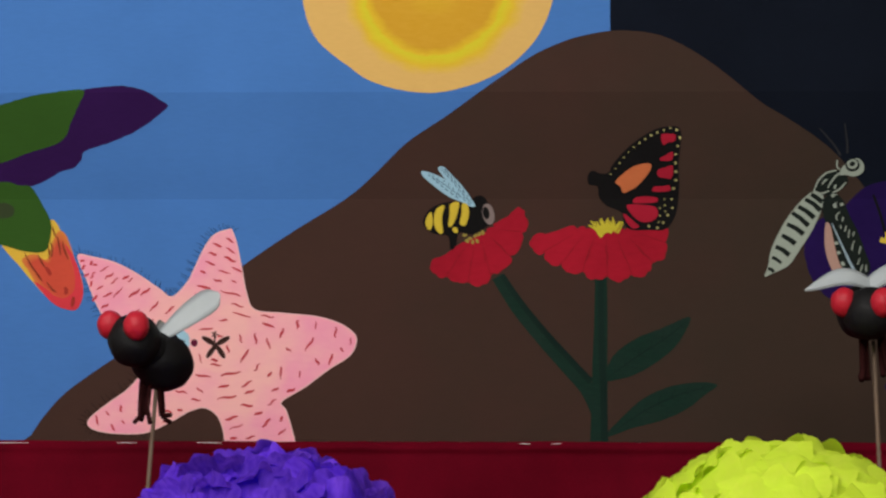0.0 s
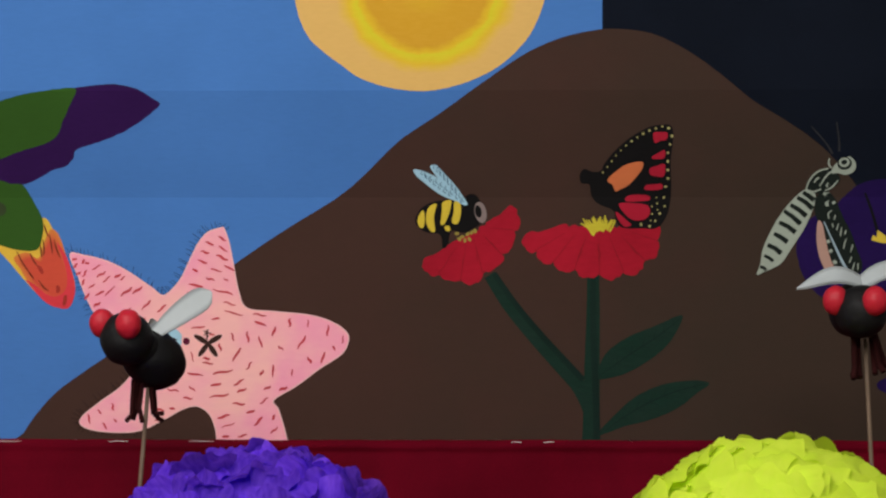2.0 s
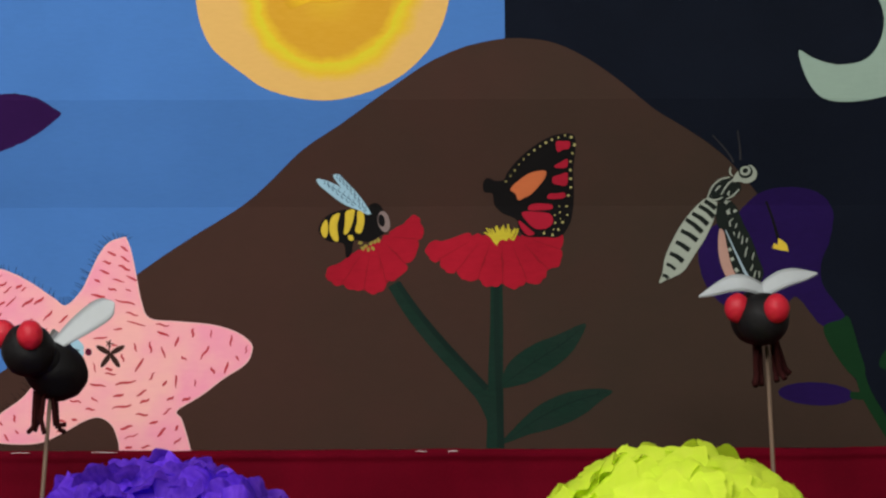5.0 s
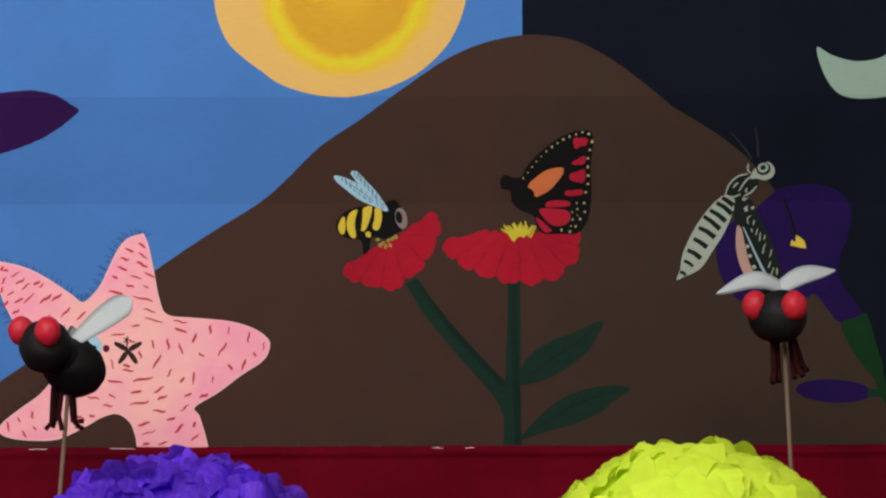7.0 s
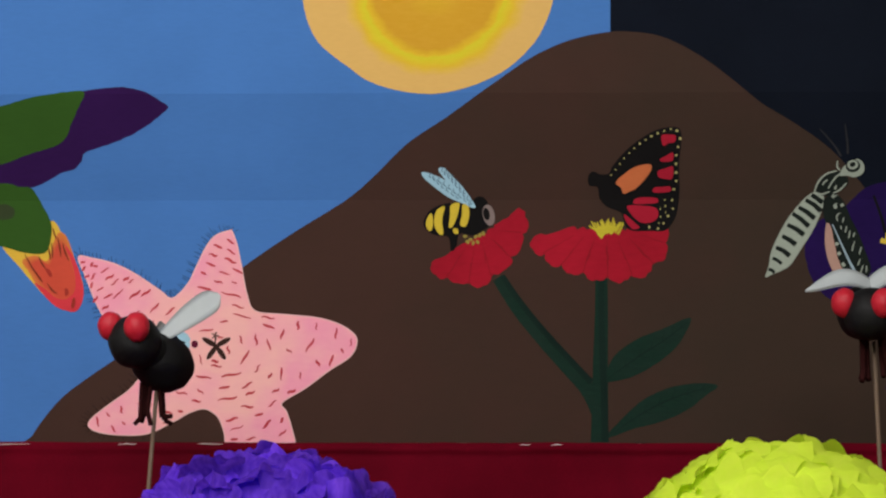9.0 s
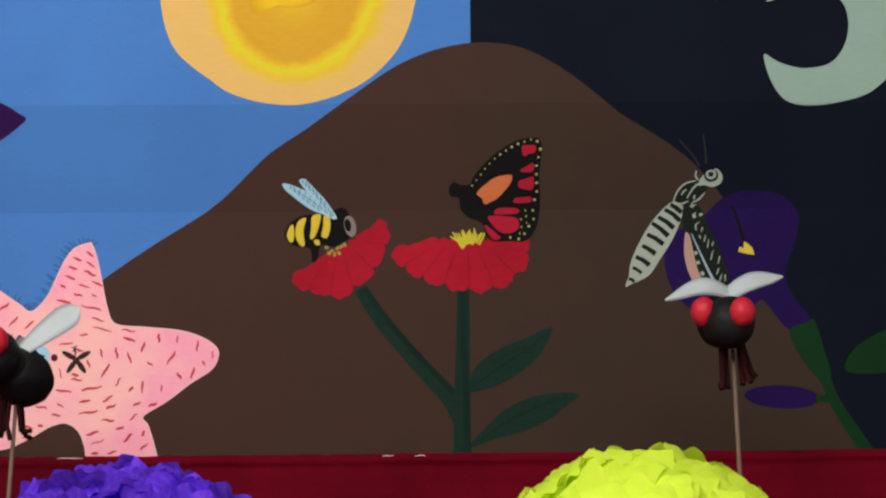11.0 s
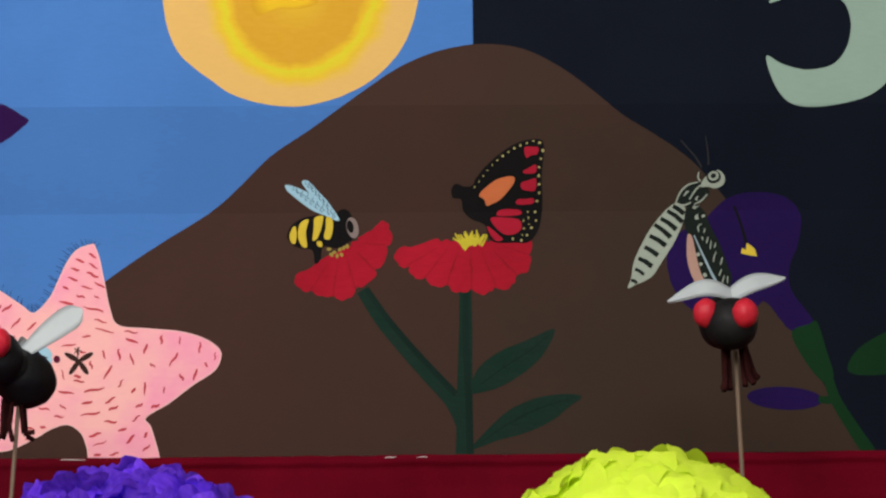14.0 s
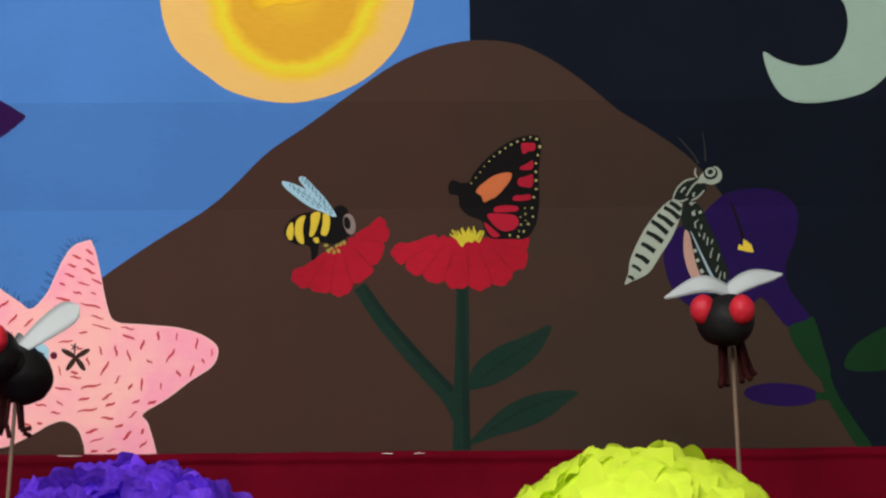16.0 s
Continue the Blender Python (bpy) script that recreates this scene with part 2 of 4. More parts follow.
def fill(bm, outline, layer, mat=0, shake=0.03):
    """A painted patch inside an outline in centimetres, with a slightly unsteady edge."""
    vs = []
    for x, z in outline:
        dx, dz = shake * noise.noise((x * 1.3, z * 1.3, layer)), shake * noise.noise((z * 1.3, x * 1.3, layer + 9))
        a, b = to_place((x + dx, z + dz))
        vs.append(bm.verts.new((a, -layer * LAYER, b)))
    f = bm.faces.new(vs)
    f.normal_update()
    if f.normal.y > 0:
        f.normal_flip()
    f.material_index = mat
    bmesh.ops.triangulate(bm, faces=[f])


def stroke(bm, line, width, layer, mat=0, taper=0.0):
    """A brush stroke along a line, its width in centimetres; taper thins both ends."""
    n = len(line)
    left, right = [], []
    for i, p in enumerate(line):
        a, b = line[max(i - 1, 0)], line[min(i + 1, n - 1)]
        d = Vector((b[0] - a[0], b[1] - a[1]))
        d = d.normalized() if d.length > 0 else Vector((1, 0))
        k = i / max(n - 1, 1)
        w = (width if not isinstance(width, tuple) else width[0] + (width[1] - width[0]) * k) / 2
        w *= 1 - taper * (1 - math.sin(math.pi * k))
        left.append((p[0] - d.y * w, p[1] + d.x * w))
        right.append((p[0] + d.y * w, p[1] - d.x * w))
    rows = []
    for a, b in zip(left, right):
        (x0, z0), (x1, z1) = to_place(a), to_place(b)
        rows.append((bm.verts.new((x0, -layer * LAYER, z0)), bm.verts.new((x1, -layer * LAYER, z1))))
    for (a, b), (c, d) in zip(rows, rows[1:]):
        f = bm.faces.new((a, b, d, c))
        f.normal_update()
        if f.normal.y > 0:
            f.normal_flip()
        f.material_index = mat


def oval(cx, cz, rx, rz, turn=0.0, n=18):
    c, s = math.cos(radians(turn)), math.sin(radians(turn))
    return [(cx + rx * math.cos(a) * c - rz * math.sin(a) * s, cz + rx * math.cos(a) * s + rz * math.sin(a) * c)
            for a in (2 * math.pi * i / n for i in range(n))]


def painted(name, parent, material, *shapes, label=""):
    """One painted part: shapes are (outline, layer) or (outline, layer, slot)."""
    bm = bmesh.new()
    for s in shapes:
        fill(bm, *s)
    return part(name, bent(bm), material, parent, label)


scenery = empty("painted_scenery", (0.0, 0.02, TABLE_TOP))
tagged(scenery, "hand-painted scenery panel of a brown hill between day and night sky", "scenery panel")
X0, X1, XS, TOP = -76.0, 82.0, 12.33, 81.0
bm = boxed((X0 / 100, 0.0015, TABLE_TOP), (X1 / 100, 0.012, BASE + TOP / 100))
part("board", bent(bm), BOARD, scenery, "white board, bare along the lower edge")
painted("day_sky", scenery, BLUE, ([(X0, 0.15), (XS, 0.15), (XS, TOP), (X0, TOP)], 0, 0, 0.0), label="bright blue painted day sky")
painted("night_sky", scenery, NIGHT, ([(XS, 0.05), (X1, 0.05), (X1, TOP), (XS, TOP)], 0, 0, 0.0), label="almost black painted night sky")
hill = curve([(-60.64, 0.84), (-59.21, 2.98), (-56.70, 5.84), (-53.12, 8.55), (-49.19, 11.19), (-40.97, 16.90), (-33.12, 22.81), (-27.41, 26.65), (-21.01, 30.62), (-17.45, 33.60), (-13.19, 37.72), (-8.22, 41.04), (-2.54, 45.08), (2.42, 48.47), (6.67, 50.44), (10.91, 51.49), (14.45, 51.70), (18.68, 51.05), (22.92, 48.99), (27.15, 45.94), (31.03, 42.75)] + [(34.84, 40.45), (38.39, 38.08), (41.23, 35.57), (44.77, 31.28), (47.59, 26.28), (50.41, 19.85), (53.23, 14.13), (56.05, 9.12), (58.88, 4.11), (61.50, -0.12)], 6, False)
hill = [p for p in hill if p[1] > 0.3]
painted("hill", scenery, BROWN, ([(-61.72, 0.1)] + hill + [(61.57, 0.1)], 1), label="dark brown painted hill")

# the sun
def sun_paint():
    """Ochre, lemon and peach brushed wet into wet, ring by ring round the sun's middle."""
    mat, tree, bsdf = nodes_of("sun_paint")
    co = tree.nodes.new("ShaderNodeTexCoord")
    place = tree.nodes.new("ShaderNodeVectorMath")
    place.operation, place.inputs[1].default_value = "SUBTRACT", (-0.097, 0.0, BASE + 0.579)
    link(tree, co.outputs["Object"], place.inputs[0])
    flat = tree.nodes.new("ShaderNodeVectorMath")
    flat.operation, flat.inputs[1].default_value = "MULTIPLY", (9.2, 0.0, 9.25)
    link(tree, place.outputs[0], flat.inputs[0])
    far = tree.nodes.new("ShaderNodeVectorMath")
    far.operation = "LENGTH"
    link(tree, flat.outputs[0], far.inputs[0])
    total = far.outputs["Value"]
    for scale, amount, stretch in ((11.0, 0.26, (1, 1, 1)), (24.0, 0.17, (1, 1, 2.0))):
        wob = tree.nodes.new("ShaderNodeMath")
        wob.operation, wob.inputs[1].default_value, wob.inputs[2].default_value = "MULTIPLY_ADD", amount, -amount / 2
        link(tree, noise_node(tree, scale, 4.0, stretch), wob.inputs[0])
        add = tree.nodes.new("ShaderNodeMath")
        link(tree, total, add.inputs[0])
        link(tree, wob.outputs[0], add.inputs[1])
        total = add.outputs[0]
    half = tree.nodes.new("ShaderNodeMath")
    half.operation, half.inputs[1].default_value = "MULTIPLY", 0.5
    link(tree, total, half.inputs[0])
    r = tree.nodes.new("ShaderNodeValToRGB")
    stops = r.color_ramp.elements
    stops[0].position, stops[0].color = 0.08, (0.66, 0.40, 0.026, 1)
    stops[1].position, stops[1].color = 0.545, (0.695, 0.43, 0.14, 1)
    for at, colour in ((0.20, (0.61, 0.325, 0.022)), (0.365, (0.60, 0.315, 0.022)), (0.405, (0.70, 0.46, 0.022)), (0.425, (0.65, 0.585, 0.024)), (0.452, (0.68, 0.55, 0.024)), (0.48, (0.71, 0.47, 0.030))):
        stops.new(at).color = (*colour, 1)
    link(tree, half.outputs[0], r.inputs[0])
    fine = noise_node(tree, 70.0, 5.0, (1, 1, 3.5))
    link(tree, mix(tree, 0.12, r.outputs[0], ramp(tree, fine, (0.58, 0.36, 0.05), (0.80, 0.54, 0.12))), bsdf.inputs["Base Color"])
    bsdf.inputs["Roughness"].default_value, bsdf.inputs["Specular IOR Level"].default_value = 0.88, 0.06
    link(tree, bump(tree, fine, 0.15, 0.0006), bsdf.inputs["Normal"])
    return mat


SUN = sun_paint()
sun = painted("sun", scenery, SUN, (curve([(-26.35, 55.64), (-25.63, 52.80), (-24.42, 50.52), (-22.43, 48.67), (-20.30, 47.10), (-18.16, 45.60), (-14.61, 44.39), (-10.56, 43.89), (-7.51, 44.23), (-3.96, 45.29), (-0.41, 47.20), (2.42, 49.89), (3.98, 52.36), (5.11, 55.55), (5.61, 59.80), (3.84, 66.18), (-1.12, 72.23), (-8.22, 75.10), (-15.32, 74.42), (-21.72, 70.90), (-25.63, 64.88), (-26.70, 59.91)]), 2), label="peach painted sun rim")


def blended(name, parent, outline, centre, colours, reach, layer, label=""):
    """Paint worked wet into wet: nested patches that pass from one colour to the next."""
    n = 7
    mats = [poster_paint(name + "_blend", tuple(colours[0][c] + (colours[1][c] - colours[0][c]) * i / (n - 1) for c in range(3)), 0.09) for i in range(n)]
    loops, bm = [], bmesh.new()
    for i in range(n):
        k = 1 + reach * (0.5 - i / (n - 1))
        loop = []
        for x, z in outline:
            a, b = to_place((centre[0] + (x - centre[0]) * k * (1 + 0.02 * noise.noise((x * 0.5, z * 0.5, i * 0.35 + layer))),
                             centre[1] + (z - centre[1]) * k * (1 + 0.02 * noise.noise((z * 0.5, x * 0.5, i * 0.35 + layer)))))
            loop.append(bm.verts.new((a, -layer * LAYER, b)))
        loops.append(loop)
    m = len(outline)
    for i, (a, b) in enumerate(zip(loops, loops[1:])):
        for j in range(m):
            bm.faces.new((a[j], a[(j + 1) % m], b[(j + 1) % m], b[j])).material_index = i
    f = bm.faces.new(loops[-1])
    f.material_index = n - 1
    bmesh.ops.triangulate(bm, faces=[f])
    bmesh.ops.recalc_face_normals(bm, faces=bm.faces)
    return part(name, bent(bm), mats, parent, label)


GOLD, BROWNISH = (0.71, 0.45, 0.022), (0.60, 0.33, 0.022)
ring = curve([(-20.72, 55.63), (-19.80, 52.78), (-18.02, 50.50), (-15.32, 48.44), (-11.77, 47.58), (-8.22, 47.36), (-5.02, 48.20), (-2.54, 50.25), (-0.91, 52.73), (-0.13, 55.56), (-0.41, 61.24), (-3.96, 66.92), (-10.56, 68.72), (-16.74, 66.97), (-20.30, 61.31)])
painted("sun_ring", sun, SUN, (ring, 2.5, 0, 0.1), label="golden ring brushed into the peach rim")
core = curve([(-17.45, 55.62), (-16.03, 53.13), (-14.25, 51.13), (-12.12, 49.64), (-9.99, 49.06), (-7.51, 49.70), (-5.38, 51.47), (-3.96, 53.59), (-3.11, 55.57), (-3.96, 60.54), (-7.51, 64.10), (-11.77, 64.47), (-16.03, 62.00), (-17.45, 58.46)])
painted("sun_core", sun, SUN, (core, 3, 0, 0.1), label="ochre painted sun core")
swirl = curve([(-13.92, 55.87), (-11.94, 56.43), (-9.82, 56.42), (-7.83, 57.12), (-9.10, 58.40), (-11.93, 58.69), (-14.41, 57.50)])
blended("sun_swirl", sun, swirl, (-10.87, 57.27), (BROWNISH, GOLD), 0.5, 3.5, "paler swirl in the sun core")

# the moon
painted("moon", scenery, MOON, (curve([(49.35, 50.00), (50.99, 49.20), (52.77, 48.55), (54.92, 48.26), (57.79, 48.96), (59.53, 51.02), (60.19, 54.02), (59.28, 56.87), (56.43, 58.45), (52.84, 57.75), (49.83, 56.84), (52.86, 60.11), (57.18, 62.45), (62.19, 62.22), (66.47, 58.28), (68.01, 53.27), (66.54, 48.99), (63.14, 45.44), (59.19, 44.03), (54.88, 43.55), (52.02, 44.21), (50.25, 46.57)]), 2), label="pale green-white painted crescent moon")

# the bird, as flat painted shapes
bird = painted("painted_bird", scenery, [PLUM, GRASS, BEE_YELLOW, TAIL_RED, BIRD_SHADE, poster_paint("tail_gold_paint", (0.66, 0.42, 0.05), 0.12)],
        (curve([(-53.84, 44.39), (-50.97, 44.75), (-48.69, 44.81), (-46.33, 44.31), (-44.54, 43.24), (-43.32, 42.38), (-44.18, 41.46), (-45.25, 40.60), (-47.40, 39.18), (-50.26, 37.91), (-52.05, 37.34), (-54.05, 36.56), (-54.55, 35.42), (-55.41, 34.56), (-57.06, 34.07), (-58.85, 33.07), (-61.00, 32.22), (-64.59, 32.15), (-68.89, 31.86), (-71.05, 34.36), (-68.89, 38.64), (-64.59, 39.71), (-60.29, 41.48), (-56.70, 43.26)]), 2, 0, 0.1),
        (curve([(-70.33, 41.14), (-64.59, 42.49), (-61.00, 43.48), (-57.42, 44.12), (-53.98, 44.32), (-54.55, 42.54), (-55.56, 40.41), (-56.92, 37.91), (-61.00, 36.49), (-64.59, 35.21), (-70.33, 34.01)]), 3, 1, 0.1),
        (curve([(-64.59, 24.80), (-62.44, 22.23), (-60.29, 19.74), (-58.14, 17.60), (-56.34, 16.74), (-54.91, 16.89), (-54.20, 19.38), (-55.27, 22.95), (-56.70, 25.80), (-58.28, 28.08), (-60.29, 25.80), (-62.44, 25.08)]), 3, 5),
        (curve([(-60.43, 20.09), (-59.21, 19.52), (-57.78, 18.38), (-56.56, 18.10), (-55.41, 19.03), (-55.27, 20.81), (-55.84, 22.95), (-56.56, 24.94), (-55.27, 22.95), (-54.20, 19.38), (-54.84, 16.82), (-56.34, 16.67), (-58.14, 17.53)]), 5, 3),
        (curve([(-70.33, 31.87), (-64.59, 32.79), (-62.44, 32.36), (-60.86, 32.14), (-59.57, 30.08), (-58.42, 27.79), (-58.42, 25.80), (-59.14, 24.01), (-61.72, 24.01), (-64.59, 24.80), (-70.33, 26.16)]), 6, 1),
        (curve([(-65.16, 29.94), (-64.01, 30.08), (-63.15, 29.51), (-63.15, 28.65), (-64.01, 28.22), (-65.16, 28.37)]), 7, 4),
        label="green and violet bird shape with a flame-coloured tail")
flame = curve([(-62.06, 22.98), (-60.48, 23.69), (-58.91, 22.98), (-58.05, 25.40), (-57.33, 26.54), (-56.33, 25.83), (-55.33, 23.12), (-54.40, 20.27), (-54.33, 18.13), (-54.97, 16.92), (-56.62, 16.85), (-58.55, 18.27), (-60.06, 19.70), (-61.20, 21.55)])
blended("tail_flame", bird, [(-57.5 + (x + 57.5) * 0.87, 21.0 + (z - 21.0) * 0.87) for x, z in flame], (-57.5, 21.0), ((0.61, 0.20, 0.046), (0.56, 0.075, 0.042)), 0.30, 4, "orange-red paint worked into the gold of the tail")
UMBER = poster_paint("dark_umber_paint", (0.17, 0.035, 0.018), 0.2)
for q in ([(-61.71, 23.84), (-60.78, 22.13), (-59.57, 20.56)], [(-59.99, 23.62), (-59.56, 22.69), (-58.99, 21.91)], [(-58.70, 24.69), (-58.56, 23.83), (-58.49, 23.05)], [(-58.34, 25.26), (-58.20, 24.19), (-58.27, 23.26)], [(-58.20, 27.18), (-57.98, 26.40), (-57.70, 25.69)], [(-56.91, 25.26), (-56.62, 24.12), (-56.12, 22.98)], [(-57.55, 25.97), (-57.27, 24.55), (-57.13, 23.48)],
          [(-60.43, 21.70), (-59.85, 20.84), (-59.42, 20.27)], [(-58.85, 20.13), (-58.14, 19.20), (-57.56, 18.84)]):
    bm = bmesh.new()
    stroke(bm, curve(q, 4, False), 0.22, 8, 0, 0.7)
    part("tail_stroke", bent(bm), UMBER, bird)
for q in ([(-56.49, 19.48), (-56.34, 18.98), (-56.49, 18.56)], [(-55.41, 18.27), (-55.49, 17.56), (-55.63, 16.99)], [(-58.99, 21.98), (-58.63, 21.55), (-58.35, 20.98)]):
    bm = bmesh.new()
    stroke(bm, curve(q, 4, False), 0.50, 8, 0, 0.5)
    part("tail_stroke", bent(bm), poster_paint("brick_red_paint", (0.32, 0.035, 0.025), 0.2), bird)

# the hairy star-shaped flower
star = curve([(-35.47, 26.86), (-34.83, 25.22), (-34.19, 22.24), (-33.47, 18.68), (-32.40, 16.62), (-28.84, 16.20), (-24.57, 15.77), (-21.72, 14.92), (-19.94, 13.72), (-19.58, 12.58), (-20.44, 10.88), (-23.14, 9.10), (-25.99, 6.96), (-28.98, 5.11), (-28.41, 3.97), (-27.77, 1.98), (-27.34, 0.35)], 5, False)[:-1] + [(-27.20, -0.01), (-36.18, -0.03)] + curve([(-36.25, 1.25), (-37.04, 3.24), (-38.68, 4.31), (-40.61, 3.87), (-42.39, 2.87), (-45.25, 1.45), (-47.40, 1.01), (-50.97, 1.15), (-53.12, 1.78), (-53.27, 2.85), (-50.97, 4.78), (-48.47, 6.57), (-46.90, 8.42), (-46.40, 9.99), (-46.97, 11.70), (-48.26, 12.76), (-50.26, 14.18), (-51.69, 15.96), (-52.76, 17.96), (-53.84, 20.67), (-54.91, 23.44), (-53.12, 23.30), (-50.26, 22.59), (-47.40, 21.17), (-44.54, 19.25), (-42.90, 18.25), (-40.97, 20.10), (-39.90, 22.24), (-38.68, 24.73), (-37.40, 26.22), (-35.47, 26.86)], 5, False)
MID = (-37.97, 11.00)


def star_paint():
    """Pink poster paint worked over peach: peach in the middle, pink patches out along the arms."""
    mat, tree, bsdf = nodes_of("pink_star_paint")
    co = tree.nodes.new("ShaderNodeTexCoord")
    off = tree.nodes.new("ShaderNodeVectorMath")
    off.operation, off.inputs[1].default_value = "DISTANCE", (MID[0] / 100, 0.0, BASE + MID[1] / 100)
    link(tree, co.outputs["Object"], off.inputs[0])
    out = tree.nodes.new("ShaderNodeMapRange")
    out.inputs[1].default_value, out.inputs[2].default_value, out.inputs[3].default_value, out.inputs[4].default_value = 0.03, 0.15, -0.16, 0.26
    link(tree, off.outputs["Value"], out.inputs[0])
    add = tree.nodes.new("ShaderNodeMath")
    link(tree, noise_node(tree, 19.0, 3.0, rough=0.5), add.inputs[0])
    link(tree, out.outputs[0], add.inputs[1])
    base = ramp(tree, add.outputs[0], (0.92, 0.49, 0.45), (0.90, 0.33, 0.47), 0.38, 0.78)
    fine = noise_node(tree, 70.0, 5.0, (1, 1, 3.0))
    brush = ramp(tree, fine, (0.86, 0.37, 0.42), (0.94, 0.47, 0.47))
    link(tree, mix(tree, 0.25, base, brush), bsdf.inputs["Base Color"])
    bsdf.inputs["Roughness"].default_value, bsdf.inputs["Specular IOR Level"].default_value = 0.88, 0.06
    link(tree, bump(tree, fine, 0.15, 0.0006), bsdf.inputs["Normal"])
    return mat


star_flower = painted("star_flower", scenery, star_paint(), (star, 3), label="pink five-pointed star flower with dark hairs")
rng = random.Random(4)


def inside(p, poly):
    hit = False
    for (x0, z0), (x1, z1) in zip(poly, poly[1:] + poly[:1]):
        if (z0 > p[1]) != (z1 > p[1]) and p[0] < x0 + (p[1] - z0) / (z1 - z0) * (x1 - x0):
            hit = not hit
    return hit


# the brushed dashes, arm by arm: centre, slant and length
DASHES = []
DASHES += [(-35.6, 25.4, -31, 1.1), (-37.2, 24.8, -22, 1.2), (-35.5, 24.1, -32, 1.3), (-37.8, 23.7, -6, 1.1), (-35.6, 23.0, -20, 1.6), (-38.1, 22.5, -20, 1.3), (-39.0, 21.4, -31, 0.8), (-36.3, 21.4, -14, 1.5), (-34.7, 21.7, -28, 1.5), (-37.1, 20.3, -23, 1.1), (-35.1, 20.2, -35, 0.7), (-38.9, 19.5, -11, 1.8), (-35.5, 18.7, -16, 2.6), (-38.6, 18.1, -21, 3.0)]  # upper arm
DASHES += [(-43.2, 16.6, 40, 1.5), (-39.4, 16.1, 1, 2.6), (-42.5, 14.8, 41, 1.7), (-45.8, 14.8, 50, 1.7), (-44.7, 13.5, 46, 2.2), (-44.8, 11.3, 57, 2.1), (-36.4, 15.3, 2, 1.1), (-38.6, 14.2, 8, 1.8), (-36.8, 13.3, 11, 0.7), (-34.2, 13.0, -71, 1.1), (-35.8, 11.7, -85, 1.0), (-39.3, 10.5, -72, 1.3), (-37.5, 10.3, 0, 0.9), (-37.3, 9.7, -4, 1.4), (-33.7, 10.8, 59, 2.0), (-41.1, 10.1, -48, 1.3), (-42.7, 9.2, -26, 1.6), (-34.6, 17.2, -13, 1.6), (-34.1, 16.0, -15, 2.4)]  # middle
DASHES += [(-30.8, 15.8, -5, 1.7), (-30.7, 14.7, -21, 1.6), (-27.0, 14.8, 80, 1.1), (-24.7, 14.7, -86, 1.0), (-29.0, 13.7, 73, 1.3), (-32.3, 13.0, -88, 1.4), (-30.7, 12.4, -74, 1.5), (-28.1, 11.6, -48, 0.8), (-25.5, 12.3, 60, 2.0), (-22.2, 13.8, 89, 1.4), (-20.3, 12.7, 72, 1.0), (-21.4, 11.6, -57, 0.7), (-24.5, 10.1, -70, 0.9), (-22.8, 10.4, 73, 1.5), (-32.1, 9.4, 51, 1.2), (-30.5, 8.5, 63, 0.8), (-29.1, 8.7, 88, 1.6), (-26.7, 8.5, -86, 0.9)]  # side arm
DASHES += [(-38.9, 8.3, -10, 2.0), (-35.4, 8.6, 13, 2.6), (-36.3, 7.0, 12, 1.4), (-33.4, 7.3, 31, 1.5), (-33.0, 6.3, 26, 1.3), (-35.9, 5.6, 11, 2.5), (-33.4, 4.6, -1, 1.6), (-35.3, 3.0, 14, 1.6), (-34.7, 1.9, 22, 1.8), (-32.9, 0.6, 11, 1.2), (-30.9, 2.4, 46, 1.5), (-28.9, 1.3, 46, 1.2), (-29.0, 2.9, 47, 0.7), (-39.3, 6.5, -43, 1.0), (-41.7, 6.3, -16, 1.5), (-39.8, 5.3, -1, 1.2), (-41.8, 4.0, -15, 0.7), (-31.9, 3.6, 18, 1.1), (-30.2, 5.0, 35, 1.3), (-29.8, 6.6, 33, 1.0), (-27.8, 6.5, 28, 1.1), (-35.0, 0.5, 11, 0.9)]  # lower arm
DASHES += [(-54.3, 22.8, 34, 0.6), (-54.2, 22.0, 34, 0.7), (-53.2, 22.5, 34, 0.5), (-52.7, 22.3, 26, 0.5), (-53.8, 21.0, 47, 0.7), (-53.0, 21.0, 48, 1.0), (-51.5, 21.8, 29, 1.3), (-50.9, 20.9, 38, 1.3), (-50.2, 20.3, 37, 1.3), (-48.8, 20.7, 36, 0.9), (-48.2, 20.4, 26, 0.8), (-53.2, 19.9, 62, 0.8), (-52.1, 19.4, 35, 1.0), (-52.7, 18.1, 57, 1.0), (-51.1, 18.5, 25, 1.3), (-49.8, 18.8, 45, 1.8), (-51.4, 17.1, 40, 1.0), (-47.7, 18.7, 40, 1.8), (-46.3, 18.9, 39, 1.5), (-45.2, 17.0, 50, 1.7), (-47.5, 16.2, 47, 1.3), (-49.7, 15.3, 59, 1.3), (-47.8, 14.2, 65, 1.1)]  # arm by the bird
DASHES += [(-52.3, 2.7, -75, 1.3), (-51.0, 3.6, -45, 0.7), (-50.3, 1.8, -54, 1.0), (-49.3, 4.2, -70, 0.9), (-49.0, 2.5, -61, 0.6), (-44.4, 5.5, -21, 1.1), (-43.7, 3.9, -18, 1.9), (-43.5, 2.5, 5, 1.1), (-43.1, 7.7, -16, 1.1), (-45.6, 8.2, -20, 1.1), (-45.2, 7.0, -6, 1.1), (-46.3, 4.9, -7, 1.9), (-46.8, 3.9, -12, 0.8)]  # short arm
